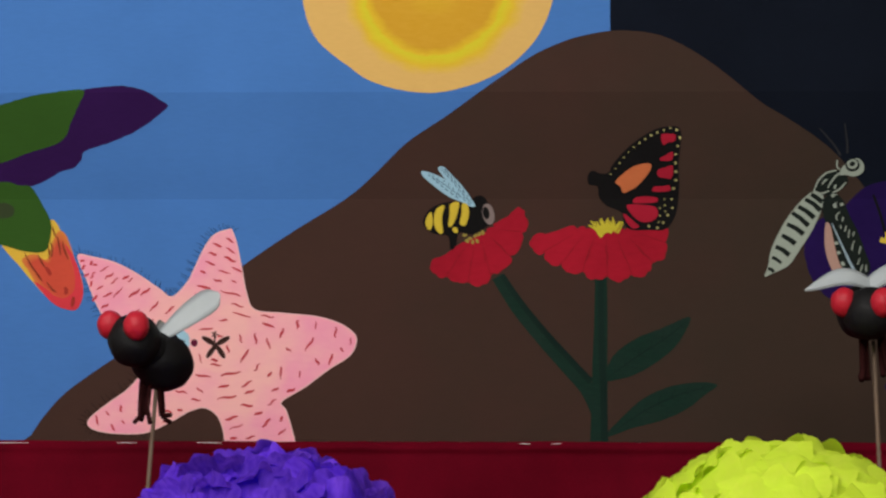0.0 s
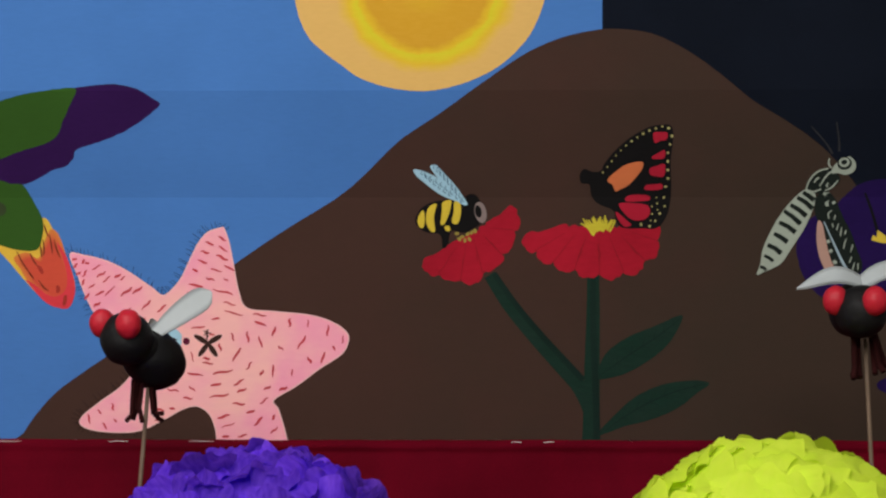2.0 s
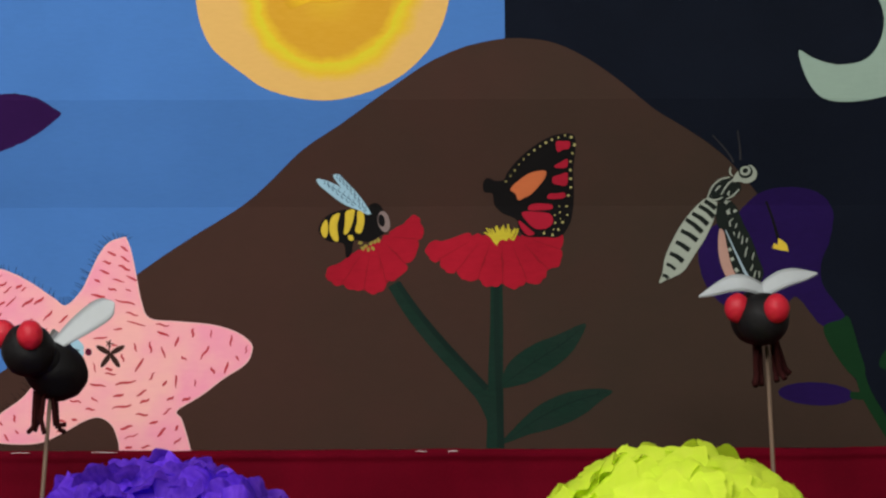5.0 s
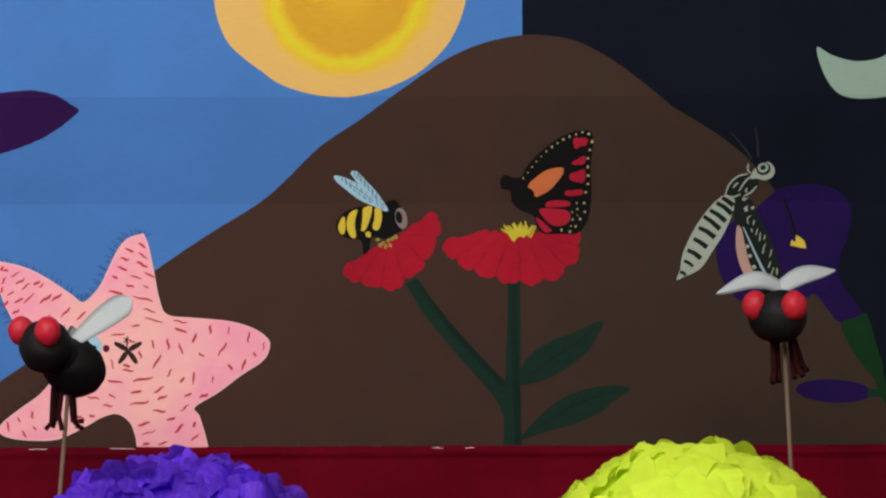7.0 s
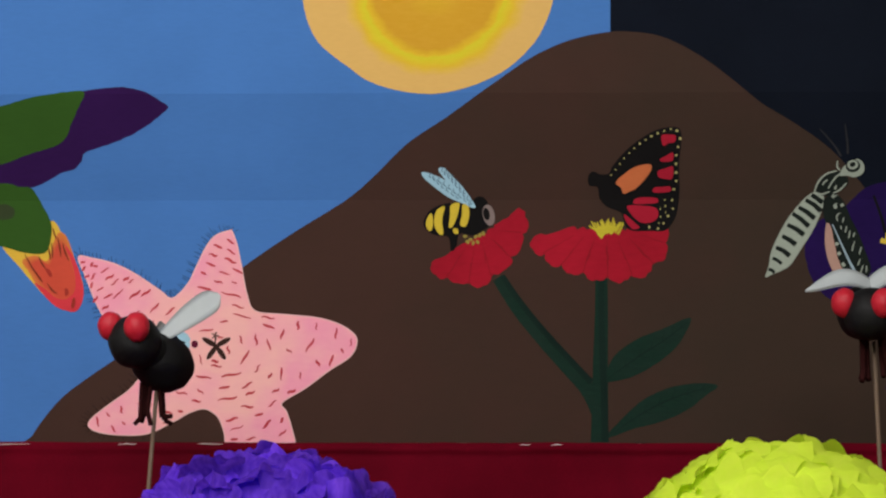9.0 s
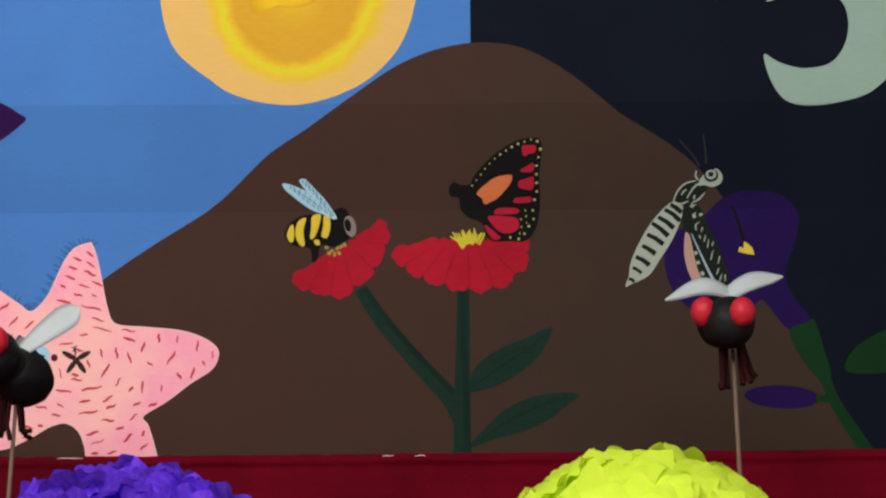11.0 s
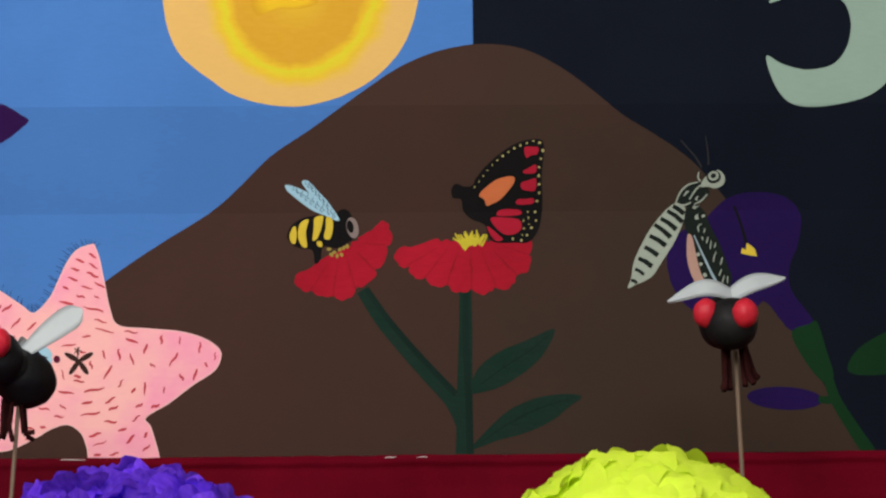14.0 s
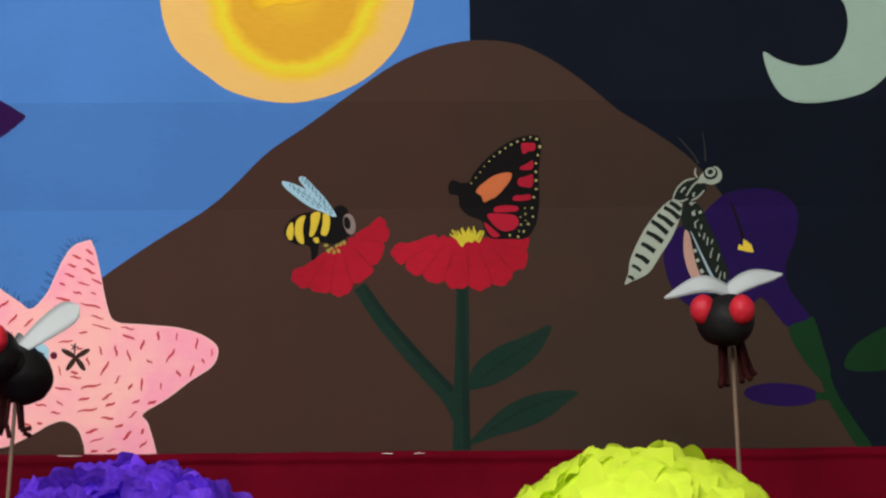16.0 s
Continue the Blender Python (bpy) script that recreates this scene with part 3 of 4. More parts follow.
for x, z, tilt, length in DASHES:
    half, wave = length / 2, rng.choice((-1, 1)) * rng.uniform(0.02, 0.13)
    ca, sa = math.cos(radians(tilt)), math.sin(radians(tilt))
    line = [(x + u * half * ca - wave * math.sin(3.2 * u) * sa, z + u * half * sa + wave * math.sin(3.2 * u) * ca) for u in (-1, -0.75, -0.5, -0.25, 0, 0.25, 0.5, 0.75, 1)]
    bm = bmesh.new()
    stroke(bm, line, (rng.uniform(0.14, 0.38), rng.uniform(0.14, 0.38)), 6.5, 0, 0.5)
    part("dash", bent(bm), DASH, star_flower)
bm = bmesh.new()
stroke(bm, star + star[:1], 0.14, 3.2)
part("pale_rim", bent(bm), poster_paint("pale_pink_paint", (0.90, 0.50, 0.48), 0.06), star_flower, "paler pink brushed rim")
bm = bmesh.new()
for i in range(0, len(star), 1):
    p, q = star[i], star[(i + 1) % len(star)]
    d = Vector((q[0] - p[0], q[1] - p[1]))
    if d.length < 0.05 or p[1] < 1.0 or p[0] > -35.33 or (p[0] > -45.83 and p[1] < 12.0):
        continue
    out = Vector((d.y, -d.x)).normalized()
    if inside((p[0] + 0.5 * d.x + 0.1 * out.x, p[1] + 0.5 * d.y + 0.1 * out.y), star):
        out = -out
    for k in range(max(1, int(d.length / 0.42))):
        a = (p[0] + d.x * (k + rng.random()) / max(1, int(d.length / 0.42)), 0)
        u = (k + rng.random()) / max(1, int(d.length / 0.42))
        s = Vector((p[0], p[1])) + d * min(u, 1.0) - out * 0.05
        h = out * rng.uniform(0.5, 1.1) + Vector((-0.35, 0.25)) * rng.uniform(0.4, 1.0)
        stroke(bm, [tuple(s), tuple(s + h * 0.5 + Vector((-0.04, 0.05))), tuple(s + h)], (0.085, 0.04), 3, 0)
tagged(part("hair_fringe", bent(bm), BLACK, star_flower, "thin dark painted hairs round the rim"), kind="stuff")
painted("painted_housefly", scenery, [BLACK, PALE_BLUE, poster_paint("maroon_paint", (0.11, 0.012, 0.035))],
        (oval(-42.85, 12.71, 0.92, 0.92), 5, 0), (oval(-41.51, 13.38, 1.05, 0.58, -38), 6, 1), (oval(-41.52, 11.99, 1.05, 0.58, 38), 6.3, 1), (oval(-40.06, 12.45, 0.42, 0.46), 6, 2),
        ([(-42.63, 13.29), (-41.09, 12.67), (-42.64, 12.09)], 7, 0), label="small dark insect shape with pale blue wings")
bm = bmesh.new()
for a in (150, 30, -55, -125):
    c, s = math.cos(radians(a)), math.sin(radians(a))
    m = (-37.33, 12.21)
    fill(bm, oval(m[0] + c * 1.0, m[1] + s * 1.0, 1.05, 0.34, a), 5 + a / 1000)
m = (-37.47, 12.99)
stroke(bm, [(m[0], m[1] - 0.8), (m[0], m[1] + 0.9)], 0.16, 5.3)
for a in (0, 72, 144, 216, 288):
    stroke(bm, [(m[0], m[1] + 0.5), (m[0] + 0.5 * math.cos(radians(a)), m[1] + 0.5 + 0.5 * math.sin(radians(a)))], 0.15, 5.4)
part("flower_eye", bent(bm), poster_paint("umber_paint", (0.045, 0.022, 0.018)), star_flower, "dark brown four-lobed centre")


# the two red flowers on one stem
def stalk(name, parent, pts, w0, w1, layer, mat, label=""):
    bm = bmesh.new()
    stroke(bm, curve(pts, 8, False), (w0, w1), layer)
    return part(name, bent(bm), mat, parent, label)


red_plant = stalk("red_flower_plant", scenery, [(11.19, 20.83), (11.19, 15.87), (11.05, 10.21), (10.98, 4.54), (10.91, 0.15)], 1.5, 2.25, 2, STEM, "dark green painted stem with two red flowers")
stalk("stem_shade", red_plant, [(11.19, 20.69), (11.19, 15.87), (11.34, 10.21), (11.55, 4.54), (11.62, 0.22)], 0.7, 0.9, 3.0, STEM_DARK)
stalk("stem_shade", red_plant, [(-1.27, 21.04), (1.36, 17.28), (4.54, 13.46), (7.66, 10.06), (9.92, 7.66)], 0.7, 0.8, 3.0, STEM_DARK)
stalk("side_stem", red_plant, [(-1.83, 20.83), (0.65, 16.93), (3.84, 13.03), (7.02, 9.49), (9.50, 6.66), (11.05, 3.48)], 1.5, 2.0, 2.3, STEM)
LEAVES = (
    (curve([(11.75, 8.9), (13.03, 11.27), (15.86, 13.19), (19.04, 14.46), (22.35, 15.81), (21.65, 13.76), (20.10, 11.63), (17.27, 9.51), (14.59, 8.23), (11.95, 7.75)]), [(11.9, 8.1), (15.86, 10.92), (19.39, 13.19), (21.86, 15.17)]),
    (curve([(11.7, 0.75), (14.09, 3.49), (16.57, 5.61), (19.74, 7.04), (23.27, 7.61), (25.74, 7.26), (24.12, 5.98), (21.86, 4.21), (18.68, 2.79), (15.15, 1.86)]), [(12.68, 1.36), (16.57, 3.99), (20.80, 5.98), (25.18, 7.19)]),
)
for k, (rim, vein) in enumerate(LEAVES):
    leaf = painted("leaf", red_plant, STEM, (rim, 2.6 + k * 0.2, 0, 0.05))
    bm = bmesh.new()
    line = curve(vein, 5, False)
    stroke(bm, line, 0.20, 3.4, 0, 0.7)
    for i in range(3, len(line) - 2, 2):
        (ax, az), (bx, bz) = line[i], line[i + 1]
        d = Vector((bx - ax, bz - az)).normalized()
        reach = 1.5 * math.sin(math.pi * i / len(line))
        for side in (-1, 1):
            stroke(bm, [(ax, az), (ax + (d.x - side * d.y * 0.9) * reach * 0.6, az + (d.y + side * d.x * 0.9) * reach * 0.6)], (0.13, 0.05), 3.3)
    part("leaf_vein", bent(bm), STEM_DARK, scenery)
FANS = (
    ([(2.14, 28.34), (1.78, 26.50), (1.22, 24.94), (-0.06, 22.95), (-1.48, 21.68), (-2.68, 20.40), (-4.31, 19.55), (-6.09, 19.69), (-7.86, 20.11), (-9.28, 20.61), (-9.99, 21.53), (-8.93, 22.81), (-7.51, 23.95), (-5.38, 25.22), (-2.54, 26.64), (-0.41, 27.77)], [(-1.69, 27.21), (-6.23, 24.65)], [(1.85, 28.20), (1.07, 24.80), (-1.19, 21.68), (-4.10, 19.76), (-7.08, 20.19), (-9.78, 21.25)]),
    ([(2.35, 24.65), (3.84, 26.14), (5.96, 26.92), (9.50, 27.27), (12.33, 27.06), (15.86, 26.85), (18.33, 26.85), (19.81, 26.99), (19.60, 25.08), (19.18, 23.10), (17.27, 21.40), (14.45, 20.34), (11.62, 20.33), (7.37, 21.25), (4.19, 22.81)], [(16.21, 26.49), (7.37, 26.64)], [(19.53, 26.71), (19.18, 23.52), (16.71, 21.19), (13.74, 20.41), (10.35, 20.55), (7.09, 21.47), (4.54, 22.74), (2.56, 24.58)]),
)
for rim, (b0, b1), tips in FANS:
    mx, mz = sum(p[0] for p in rim) / len(rim), sum(p[1] for p in rim) / len(rim)
    rim = [(mx + (x - mx) * 0.88, mz + (z - mz) * 0.88) for x, z in rim]
    red_flower = painted("red_flower", scenery, DEEP_RED, (curve(rim), 3, 0, 0.12), label="crimson painted flower with broad petals")
    n = len(tips)
    for i, tip in enumerate(tips):
        k = (i + 0.5) / n
        bx, bz = b0[0] + (b1[0] - b0[0]) * k, b0[1] + (b1[1] - b0[1]) * k
        d = Vector((tip[0] - bx, tip[1] - bz))
        nv = Vector((-d.y, d.x)).normalized()
        span = (Vector(tips[min(i + 1, n - 1)]) - Vector(tips[max(i - 1, 0)])).length / (2 if 0 < i < n - 1 else 1)
        w1, w0 = span * 0.49, Vector((b1[0] - b0[0], b1[1] - b0[1])).length / n * 0.55
        shape = [(bx + nv.x * w0, bz + nv.y * w0)] + [(bx + d.x * u + nv.x * w1 * s, bz + d.y * u + nv.y * w1 * s) for u, s in ((0.5, 0.60), (0.84, 0.97), (0.98, 0.62), (1.0, 0.15), (1.03, -0.3), (0.96, -0.7), (0.82, -0.97), (0.5, -0.60))] + [(bx - nv.x * w0, bz - nv.y * w0)]
        painted("petal", red_flower, RED, (curve(shape, 6), 3.5 + 0.12 * i, 0, 0.2))
    for i, (a, b) in enumerate(zip(tips, tips[1:])):
        k = (i + 1) / n
        foot = (b0[0] + (b1[0] - b0[0]) * k, b0[1] + (b1[1] - b0[1]) * k)
        end = ((a[0] + b[0]) / 2, (a[1] + b[1]) / 2)
        bm = bmesh.new()
        stroke(bm, curve([(foot[0] + (end[0] - foot[0]) * u + rng.uniform(-0.1, 0.1), foot[1] + (end[1] - foot[1]) * u) for u in (0.15, 0.45, 0.7, 0.93)], 3, False), (0.07, 0.17), 5.2, 0, 0.3)
        part("petal_line", bent(bm), DEEP_RED, red_flower)
bm = bmesh.new()
root, low, high = (11.19, 25.92), (10.77, 26.63), (14.18, 26.83)
MUSTARD = poster_paint("mustard_paint", (0.50, 0.43, 0.035), 0.2)
fill(bm, curve([(10.48, 26.85), (11.41, 27.34), (12.47, 27.34), (13.32, 27.05), (12.47, 26.48), (11.62, 26.20), (11.19, 25.71)]), 6)
part("flower_centre", bent(bm), MUSTARD, red_flower, "yellow painted flower centre")
for i in range(22):
    k = i / 21
    foot = (low[0] + (high[0] - low[0]) * k * 0.75, low[1] - 0.2 + rng.uniform(-0.25, 0.25))
    head = (low[0] - 1.0 + 4.3 * k + rng.uniform(-0.15, 0.15), low[1] + 0.55 + 1.0 * math.sin(math.pi * (0.15 + 0.7 * k)) + rng.uniform(-0.55, 0.25))
    bm = bmesh.new()
    stroke(bm, [foot, ((foot[0] + head[0]) / 2 + 0.06, (foot[1] + head[1]) / 2), head], (0.24, 0.17), 6.3 + k * 0.3)
    part("stamen", bent(bm), MUSTARD, red_flower)
POLLEN = poster_paint("pollen_paint", (0.30, 0.24, 0.05), 0.2)
for i, p in enumerate([(-5.93, 26.03), (-5.29, 25.61), (-4.59, 25.96), (-4.09, 26.17), (-4.94, 25.18), (-3.66, 26.38), (-4.37, 25.32), (-5.65, 25.32)]):
    painted("pollen_dot", scenery, POLLEN, (oval(*p, 0.30, 0.2, 20 * i), 5 + 0.1 * i))

# the bee shape
painted("painted_bee", scenery, [BLACK, BEE_YELLOW, PALE_BLUE, GREY],
        (curve([(-11.20, 27.49), (-10.63, 28.98), (-9.28, 29.91), (-7.15, 30.26), (-5.24, 29.76), (-4.81, 30.75), (-3.96, 31.04), (-3.25, 30.54), (-2.68, 29.19), (-2.40, 28.06), (-2.82, 27.35), (-3.96, 26.64), (-5.02, 26.14), (-6.65, 26.36), (-7.08, 24.65), (-7.72, 24.23), (-8.07, 25.93), (-9.99, 26.29)]), 6.5, 0),
        (curve([(-10.91, 27.64), (-10.56, 28.63), (-10.13, 28.91), (-9.99, 27.71), (-10.20, 26.78), (-10.63, 26.85)]), 7, 1), (curve([(-9.56, 29.27), (-8.50, 29.76), (-8.85, 28.20), (-8.71, 26.36), (-9.35, 26.43), (-9.85, 27.71)]), 7, 1),
        (curve([(-7.72, 29.98), (-6.65, 30.19), (-6.87, 28.77), (-7.44, 27.35), (-8.00, 27.21), (-7.86, 28.63)]), 7, 1), (curve([(-6.23, 30.05), (-5.52, 29.83), (-5.45, 28.48), (-5.87, 27.28), (-6.58, 27.49), (-6.37, 28.63)]), 7, 1),
        (curve([(-7.51, 26.92), (-6.94, 27.00), (-6.80, 26.43), (-7.29, 26.36)]), 7, 1),
        (curve([(-11.41, 34.09), (-10.35, 33.95), (-8.57, 33.17), (-6.44, 31.61), (-4.81, 29.62), (-6.44, 30.26), (-8.22, 31.04), (-9.99, 32.39), (-11.06, 33.31)]), 7, 2), (curve([(-9.28, 34.38), (-8.57, 34.66), (-7.51, 33.59), (-5.95, 31.89), (-4.60, 29.62), (-6.65, 31.11), (-8.22, 32.88)]), 7.4, 2),
        (oval(*(-2.97, 28.70), 0.75, 1.35, 12), 7, 3), (oval(*(-3.25, 28.84), 0.42, 0.8, 12), 7.5, 0),
        label="striped yellow and black bee shape with pale blue wings")
bm = bmesh.new()
for q in ([(-10.46, 33.56), (-8.69, 32.56), (-6.78, 31.14), (-5.08, 29.72)], [(-9.90, 33.13), (-8.34, 31.85), (-6.56, 30.57)], [(-8.90, 34.27), (-7.63, 32.99), (-6.21, 31.28), (-4.93, 29.86)], [(-8.33, 34.05), (-7.20, 32.84), (-5.78, 31.14)]):
    pts = curve(q, 6, False)
    for i in range(0, len(pts) - 1, 2):
        stroke(bm, [pts[i], pts[i + 1]], 0.11, 8.2)
        a = rng.uniform(-0.5, 0.5)
        stroke(bm, [pts[i], (pts[i][0] + 0.1 + a * 0.2, pts[i][1] + 0.45)], 0.08, 8.3)
tagged(part("wing_veining", bent(bm), poster_paint("slate_paint", (0.06, 0.12, 0.20)), scenery, "fine slate-coloured strokes on the pale wings"), kind="stuff")


# the butterfly shape
def dots(bm, line, count, size, layer, mat=0):
    pts = curve(line, 12, False)
    total = [0.0]
    for a, b in zip(pts, pts[1:]):
        total.append(total[-1] + math.hypot(b[0] - a[0], b[1] - a[1]))
    for i in range(count):
        s = total[-1] * i / (count - 1)
        j = max(1, next(k for k, v in enumerate(total) if v >= s - 1e-9))
        k = (s - total[j - 1]) / max(1e-9, total[j] - total[j - 1])
        p = [pts[j - 1][c] + (pts[j][c] - pts[j - 1][c]) * k for c in (0, 1)]
        fill(bm, oval(*p, size * rng.uniform(0.65, 1.05), size * rng.uniform(0.65, 1.05), 0, 8), layer, mat, 0.0)


bm = bmesh.new()
for s in ((curve([(20.92, 39.52), (19.64, 39.66), (17.86, 39.24), (15.72, 37.97), (13.94, 36.42), (12.65, 34.86), (12.15, 33.94), (11.09, 33.80), (10.09, 34.16), (9.52, 33.38), (9.73, 32.39), (10.72, 32.17), (11.00, 30.75), (11.92, 29.75), (13.34, 29.18), (13.90, 28.61), (14.11, 27.54), (14.96, 26.76), (17.44, 26.67), (19.22, 26.74), (20.44, 28.22), (20.87, 30.00), (21.03, 32.13), (20.90, 34.97), (21.20, 38.16)], 5), 6, 0),
          (curve([(13.00, 32.73), (13.93, 33.72), (15.21, 34.64), (16.78, 35.06), (17.49, 34.91), (17.34, 34.13), (16.62, 33.14), (15.69, 32.15), (14.63, 31.58), (13.99, 31.37), (13.63, 32.16)], 5), 7, 2),
          (curve([(14.48, 29.81), (16.39, 29.87), (18.03, 29.58), (18.38, 28.59), (17.59, 27.81), (16.24, 27.74), (15.11, 28.60)], 5), 7, 1), (curve([(15.47, 30.73), (16.75, 30.94), (18.18, 30.79), (18.24, 30.22), (16.75, 30.08), (15.33, 30.09)], 5), 7, 1),
          (curve([(14.04, 28.75), (14.75, 28.32), (15.46, 27.68), (16.02, 27.11), (15.17, 26.90), (14.39, 27.75)], 5), 7, 1)):
    fill(bm, *s)
for q in ([(18.71, 38.67), (19.64, 38.74), (20.49, 38.66), (20.35, 37.81), (19.63, 37.67), (18.92, 37.39)], [(18.56, 35.69), (19.34, 36.11), (20.20, 36.53), (20.12, 35.47), (18.77, 35.40)], [(18.34, 34.27), (19.26, 34.55), (20.19, 34.76), (20.11, 33.27), (19.26, 33.20), (18.33, 33.49)], [(17.83, 32.07), (18.89, 32.21), (19.82, 32.27), (19.82, 31.63), (17.82, 31.50)]):
    fill(bm, curve(q, 3), 7, 1, 0.06)
dots(bm, [(12.43, 33.72), (13.36, 34.86), (14.15, 35.92), (15.36, 37.12), (16.01, 37.62)], 7, 0.12, 7, 3)
dots(bm, [(16.01, 37.62), (17.29, 38.46), (18.15, 38.89), (19.86, 39.45)], 6, 0.17, 7.2, 3)
dots(bm, [(20.64, 39.23), (21.06, 38.31), (20.62, 36.53), (20.55, 35.32), (20.60, 32.84), (20.32, 31.92)], 8, 0.21, 7, 3)
dots(bm, [(20.10, 30.57), (20.16, 29.36), (19.16, 28.01), (18.87, 27.16), (18.01, 26.95), (17.23, 27.17)], 6, 0.19, 7.2, 3)
dots(bm, [(19.17, 30.57), (19.24, 29.79), (18.60, 29.44)], 3, 0.14, 7, 3)
dots(bm, [(19.30, 29.01), (18.66, 28.51), (18.44, 27.66)], 3, 0.13, 7, 3)
part("painted_butterfly", bent(bm), [BLACK, poster_paint("crimson_paint", (0.36, 0.013, 0.032), 0.12), ORANGE, poster_paint("dot_yellow_paint", (0.42, 0.38, 0.15))], scenery, "black and red butterfly shape with an orange patch and pale dots")

# the violet night flower
violet_flower = painted("violet_flower", scenery, VIOLET,
        (curve([(42.77, 30.72), (44.78, 32.28), (48.36, 32.90), (51.79, 32.23), (53.78, 29.94), (53.39, 26.24), (52.29, 23.40), (52.42, 20.55), (54.68, 17.32), (55.39, 15.89), (53.95, 15.05), (52.02, 15.56), (50.39, 17.57), (48.97, 19.07), (47.53, 18.09), (44.67, 17.68), (41.10, 17.50), (38.61, 19.08), (37.20, 21.58), (36.72, 24.57), (37.60, 27.05), (39.39, 28.47), (41.54, 29.52)]), 3, 0, 0.1), label="deep violet painted trumpet flower")
painted("violet_bud", violet_flower, VIOLET, (oval(*(51.38, 6.81), 4.8, 1.45, -3), 3.2), label="violet oval bud")
painted("calyx", violet_flower, CALYX, (curve([(52.37, 14.99), (54.53, 16.11), (55.68, 16.39), (56.80, 12.68), (57.63, 9.68), (56.48, 8.69), (54.28, 11.13)]), 3.6))
stalk("night_stem", violet_flower, [(56.77, 9.83), (57.82, 6.61), (59.95, 3.03), (62.07, -0.12)], 1.2, 1.7, 3.8, CALYX)
stalk("bud_stem", violet_flower, [(55.68, 6.70), (56.89, 6.55), (58.04, 6.96)], 0.8, 1.2, 4.0, CALYX)
painted("night_leaf", violet_flower, CALYX, (curve([(59.50, 10.16), (60.52, 12.65), (63.98, 14.90), (68.30, 16.15), (70.07, 14.00), (67.18, 10.60), (62.86, 9.63)]), 3.4, 0, 0.05))
stalk("filament", violet_flower, [(45.34, 31.13), (46.18, 28.78), (46.88, 26.14)], 0.3, 0.4, 4, BLACK)
painted("anther", violet_flower, BEE_YELLOW, ([(46.08, 25.15), (46.30, 25.86), (46.73, 25.57), (46.88, 26.50), (47.38, 26.14), (47.88, 25.71), (48.15, 24.78), (47.30, 24.85)], 5, 0, 0.05), label="small yellow painted anther")

# the moth shape
bm = bmesh.new()
fill(bm, curve([(31.72, 20.85), (32.15, 22.13), (32.45, 23.90), (33.17, 25.67), (34.54, 28.16), (36.26, 30.28), (37.69, 31.49), (38.91, 31.34), (39.12, 30.27), (38.68, 28.78), (37.74, 26.72), (36.37, 24.59), (34.94, 22.47), (33.79, 21.69), (32.72, 21.27)], 5), 6, 0)
for i, q in enumerate(([(37.55, 31.20), (38.97, 30.20)], [(36.83, 30.57), (38.75, 29.13)], [(35.97, 29.64), (37.96, 28.21)], [(35.18, 28.87), (37.24, 27.22)], [(34.54, 27.45), (36.60, 26.16)], [(33.89, 26.03), (35.59, 24.95)], [(33.09, 24.61), (34.80, 23.53)], [(32.66, 23.26), (33.80, 22.54)], [(32.15, 21.84), (32.86, 21.41)])):
    mid = ((q[0][0] + q[1][0]) / 2 + rng.uniform(-0.1, 0.1), (q[0][1] + q[1][1]) / 2 + 0.12)
    stroke(bm, [q[0], mid, q[1]], (0.50, 0.66) if i < 7 else (0.42, 0.42), 7, 1)
fill(bm, curve([(37.91, 31.63), (38.49, 32.91), (39.42, 33.83), (40.71, 34.18), (41.85, 33.60), (42.13, 32.61), (41.26, 31.76), (40.26, 31.19), (39.12, 31.05)], 4), 6.1, 1)
fill(bm, curve([(39.26, 30.77), (40.33, 30.91), (40.46, 28.84), (40.03, 27.56), (39.32, 27.78), (38.97, 29.20)], 4), 6.2, 1)
fill(bm, curve([(40.26, 31.19), (41.54, 30.47), (42.39, 28.48), (43.45, 26.34), (44.36, 23.84), (44.93, 22.20), (44.63, 21.07), (43.49, 20.57), (41.77, 20.58), (40.79, 23.15), (40.23, 25.64), (39.96, 27.42)], 5), 6.3, 1)
fill(bm, curve([(39.39, 27.50), (39.96, 27.21), (40.30, 25.64), (40.86, 23.15), (41.92, 20.44), (40.85, 20.66), (39.79, 22.44), (39.23, 24.93)], 5), 6.6, 2)
stroke(bm, curve([(40.17, 27.49), (41.37, 24.78), (42.57, 22.21), (43.49, 20.72)], 6, False), (0.12, 0.42), 7.2, 4)
for q in ([(37.91, 31.56), (38.42, 32.84), (39.42, 33.83), (40.71, 34.18)], [(39.62, 31.98), (40.56, 33.40), (41.63, 34.10)], [(40.26, 31.40), (41.12, 31.83), (41.91, 32.68)], [(37.98, 31.56), (38.84, 31.27), (39.84, 31.62)], [(38.91, 32.41), (39.27, 32.90), (39.56, 33.04)], [(40.70, 32.40), (40.48, 32.04), (40.69, 31.90)], [(40.79, 35.46), (40.71, 34.75), (41.06, 34.25)]):
    stroke(bm, curve(q, 4, False), 0.22, 7, 0, 0.35)
for q in ([(40.59, 25.21), (40.80, 24.86)], [(40.87, 24.00), (41.08, 23.65)], [(41.36, 22.65), (41.64, 22.22)], [(42.06, 21.36), (42.49, 20.93)], [(40.12, 31.12), (40.47, 30.91)], [(40.47, 29.98), (40.61, 29.48)], [(41.33, 30.05), (41.47, 29.76)]):
    stroke(bm, q, 0.42, 7, 0)
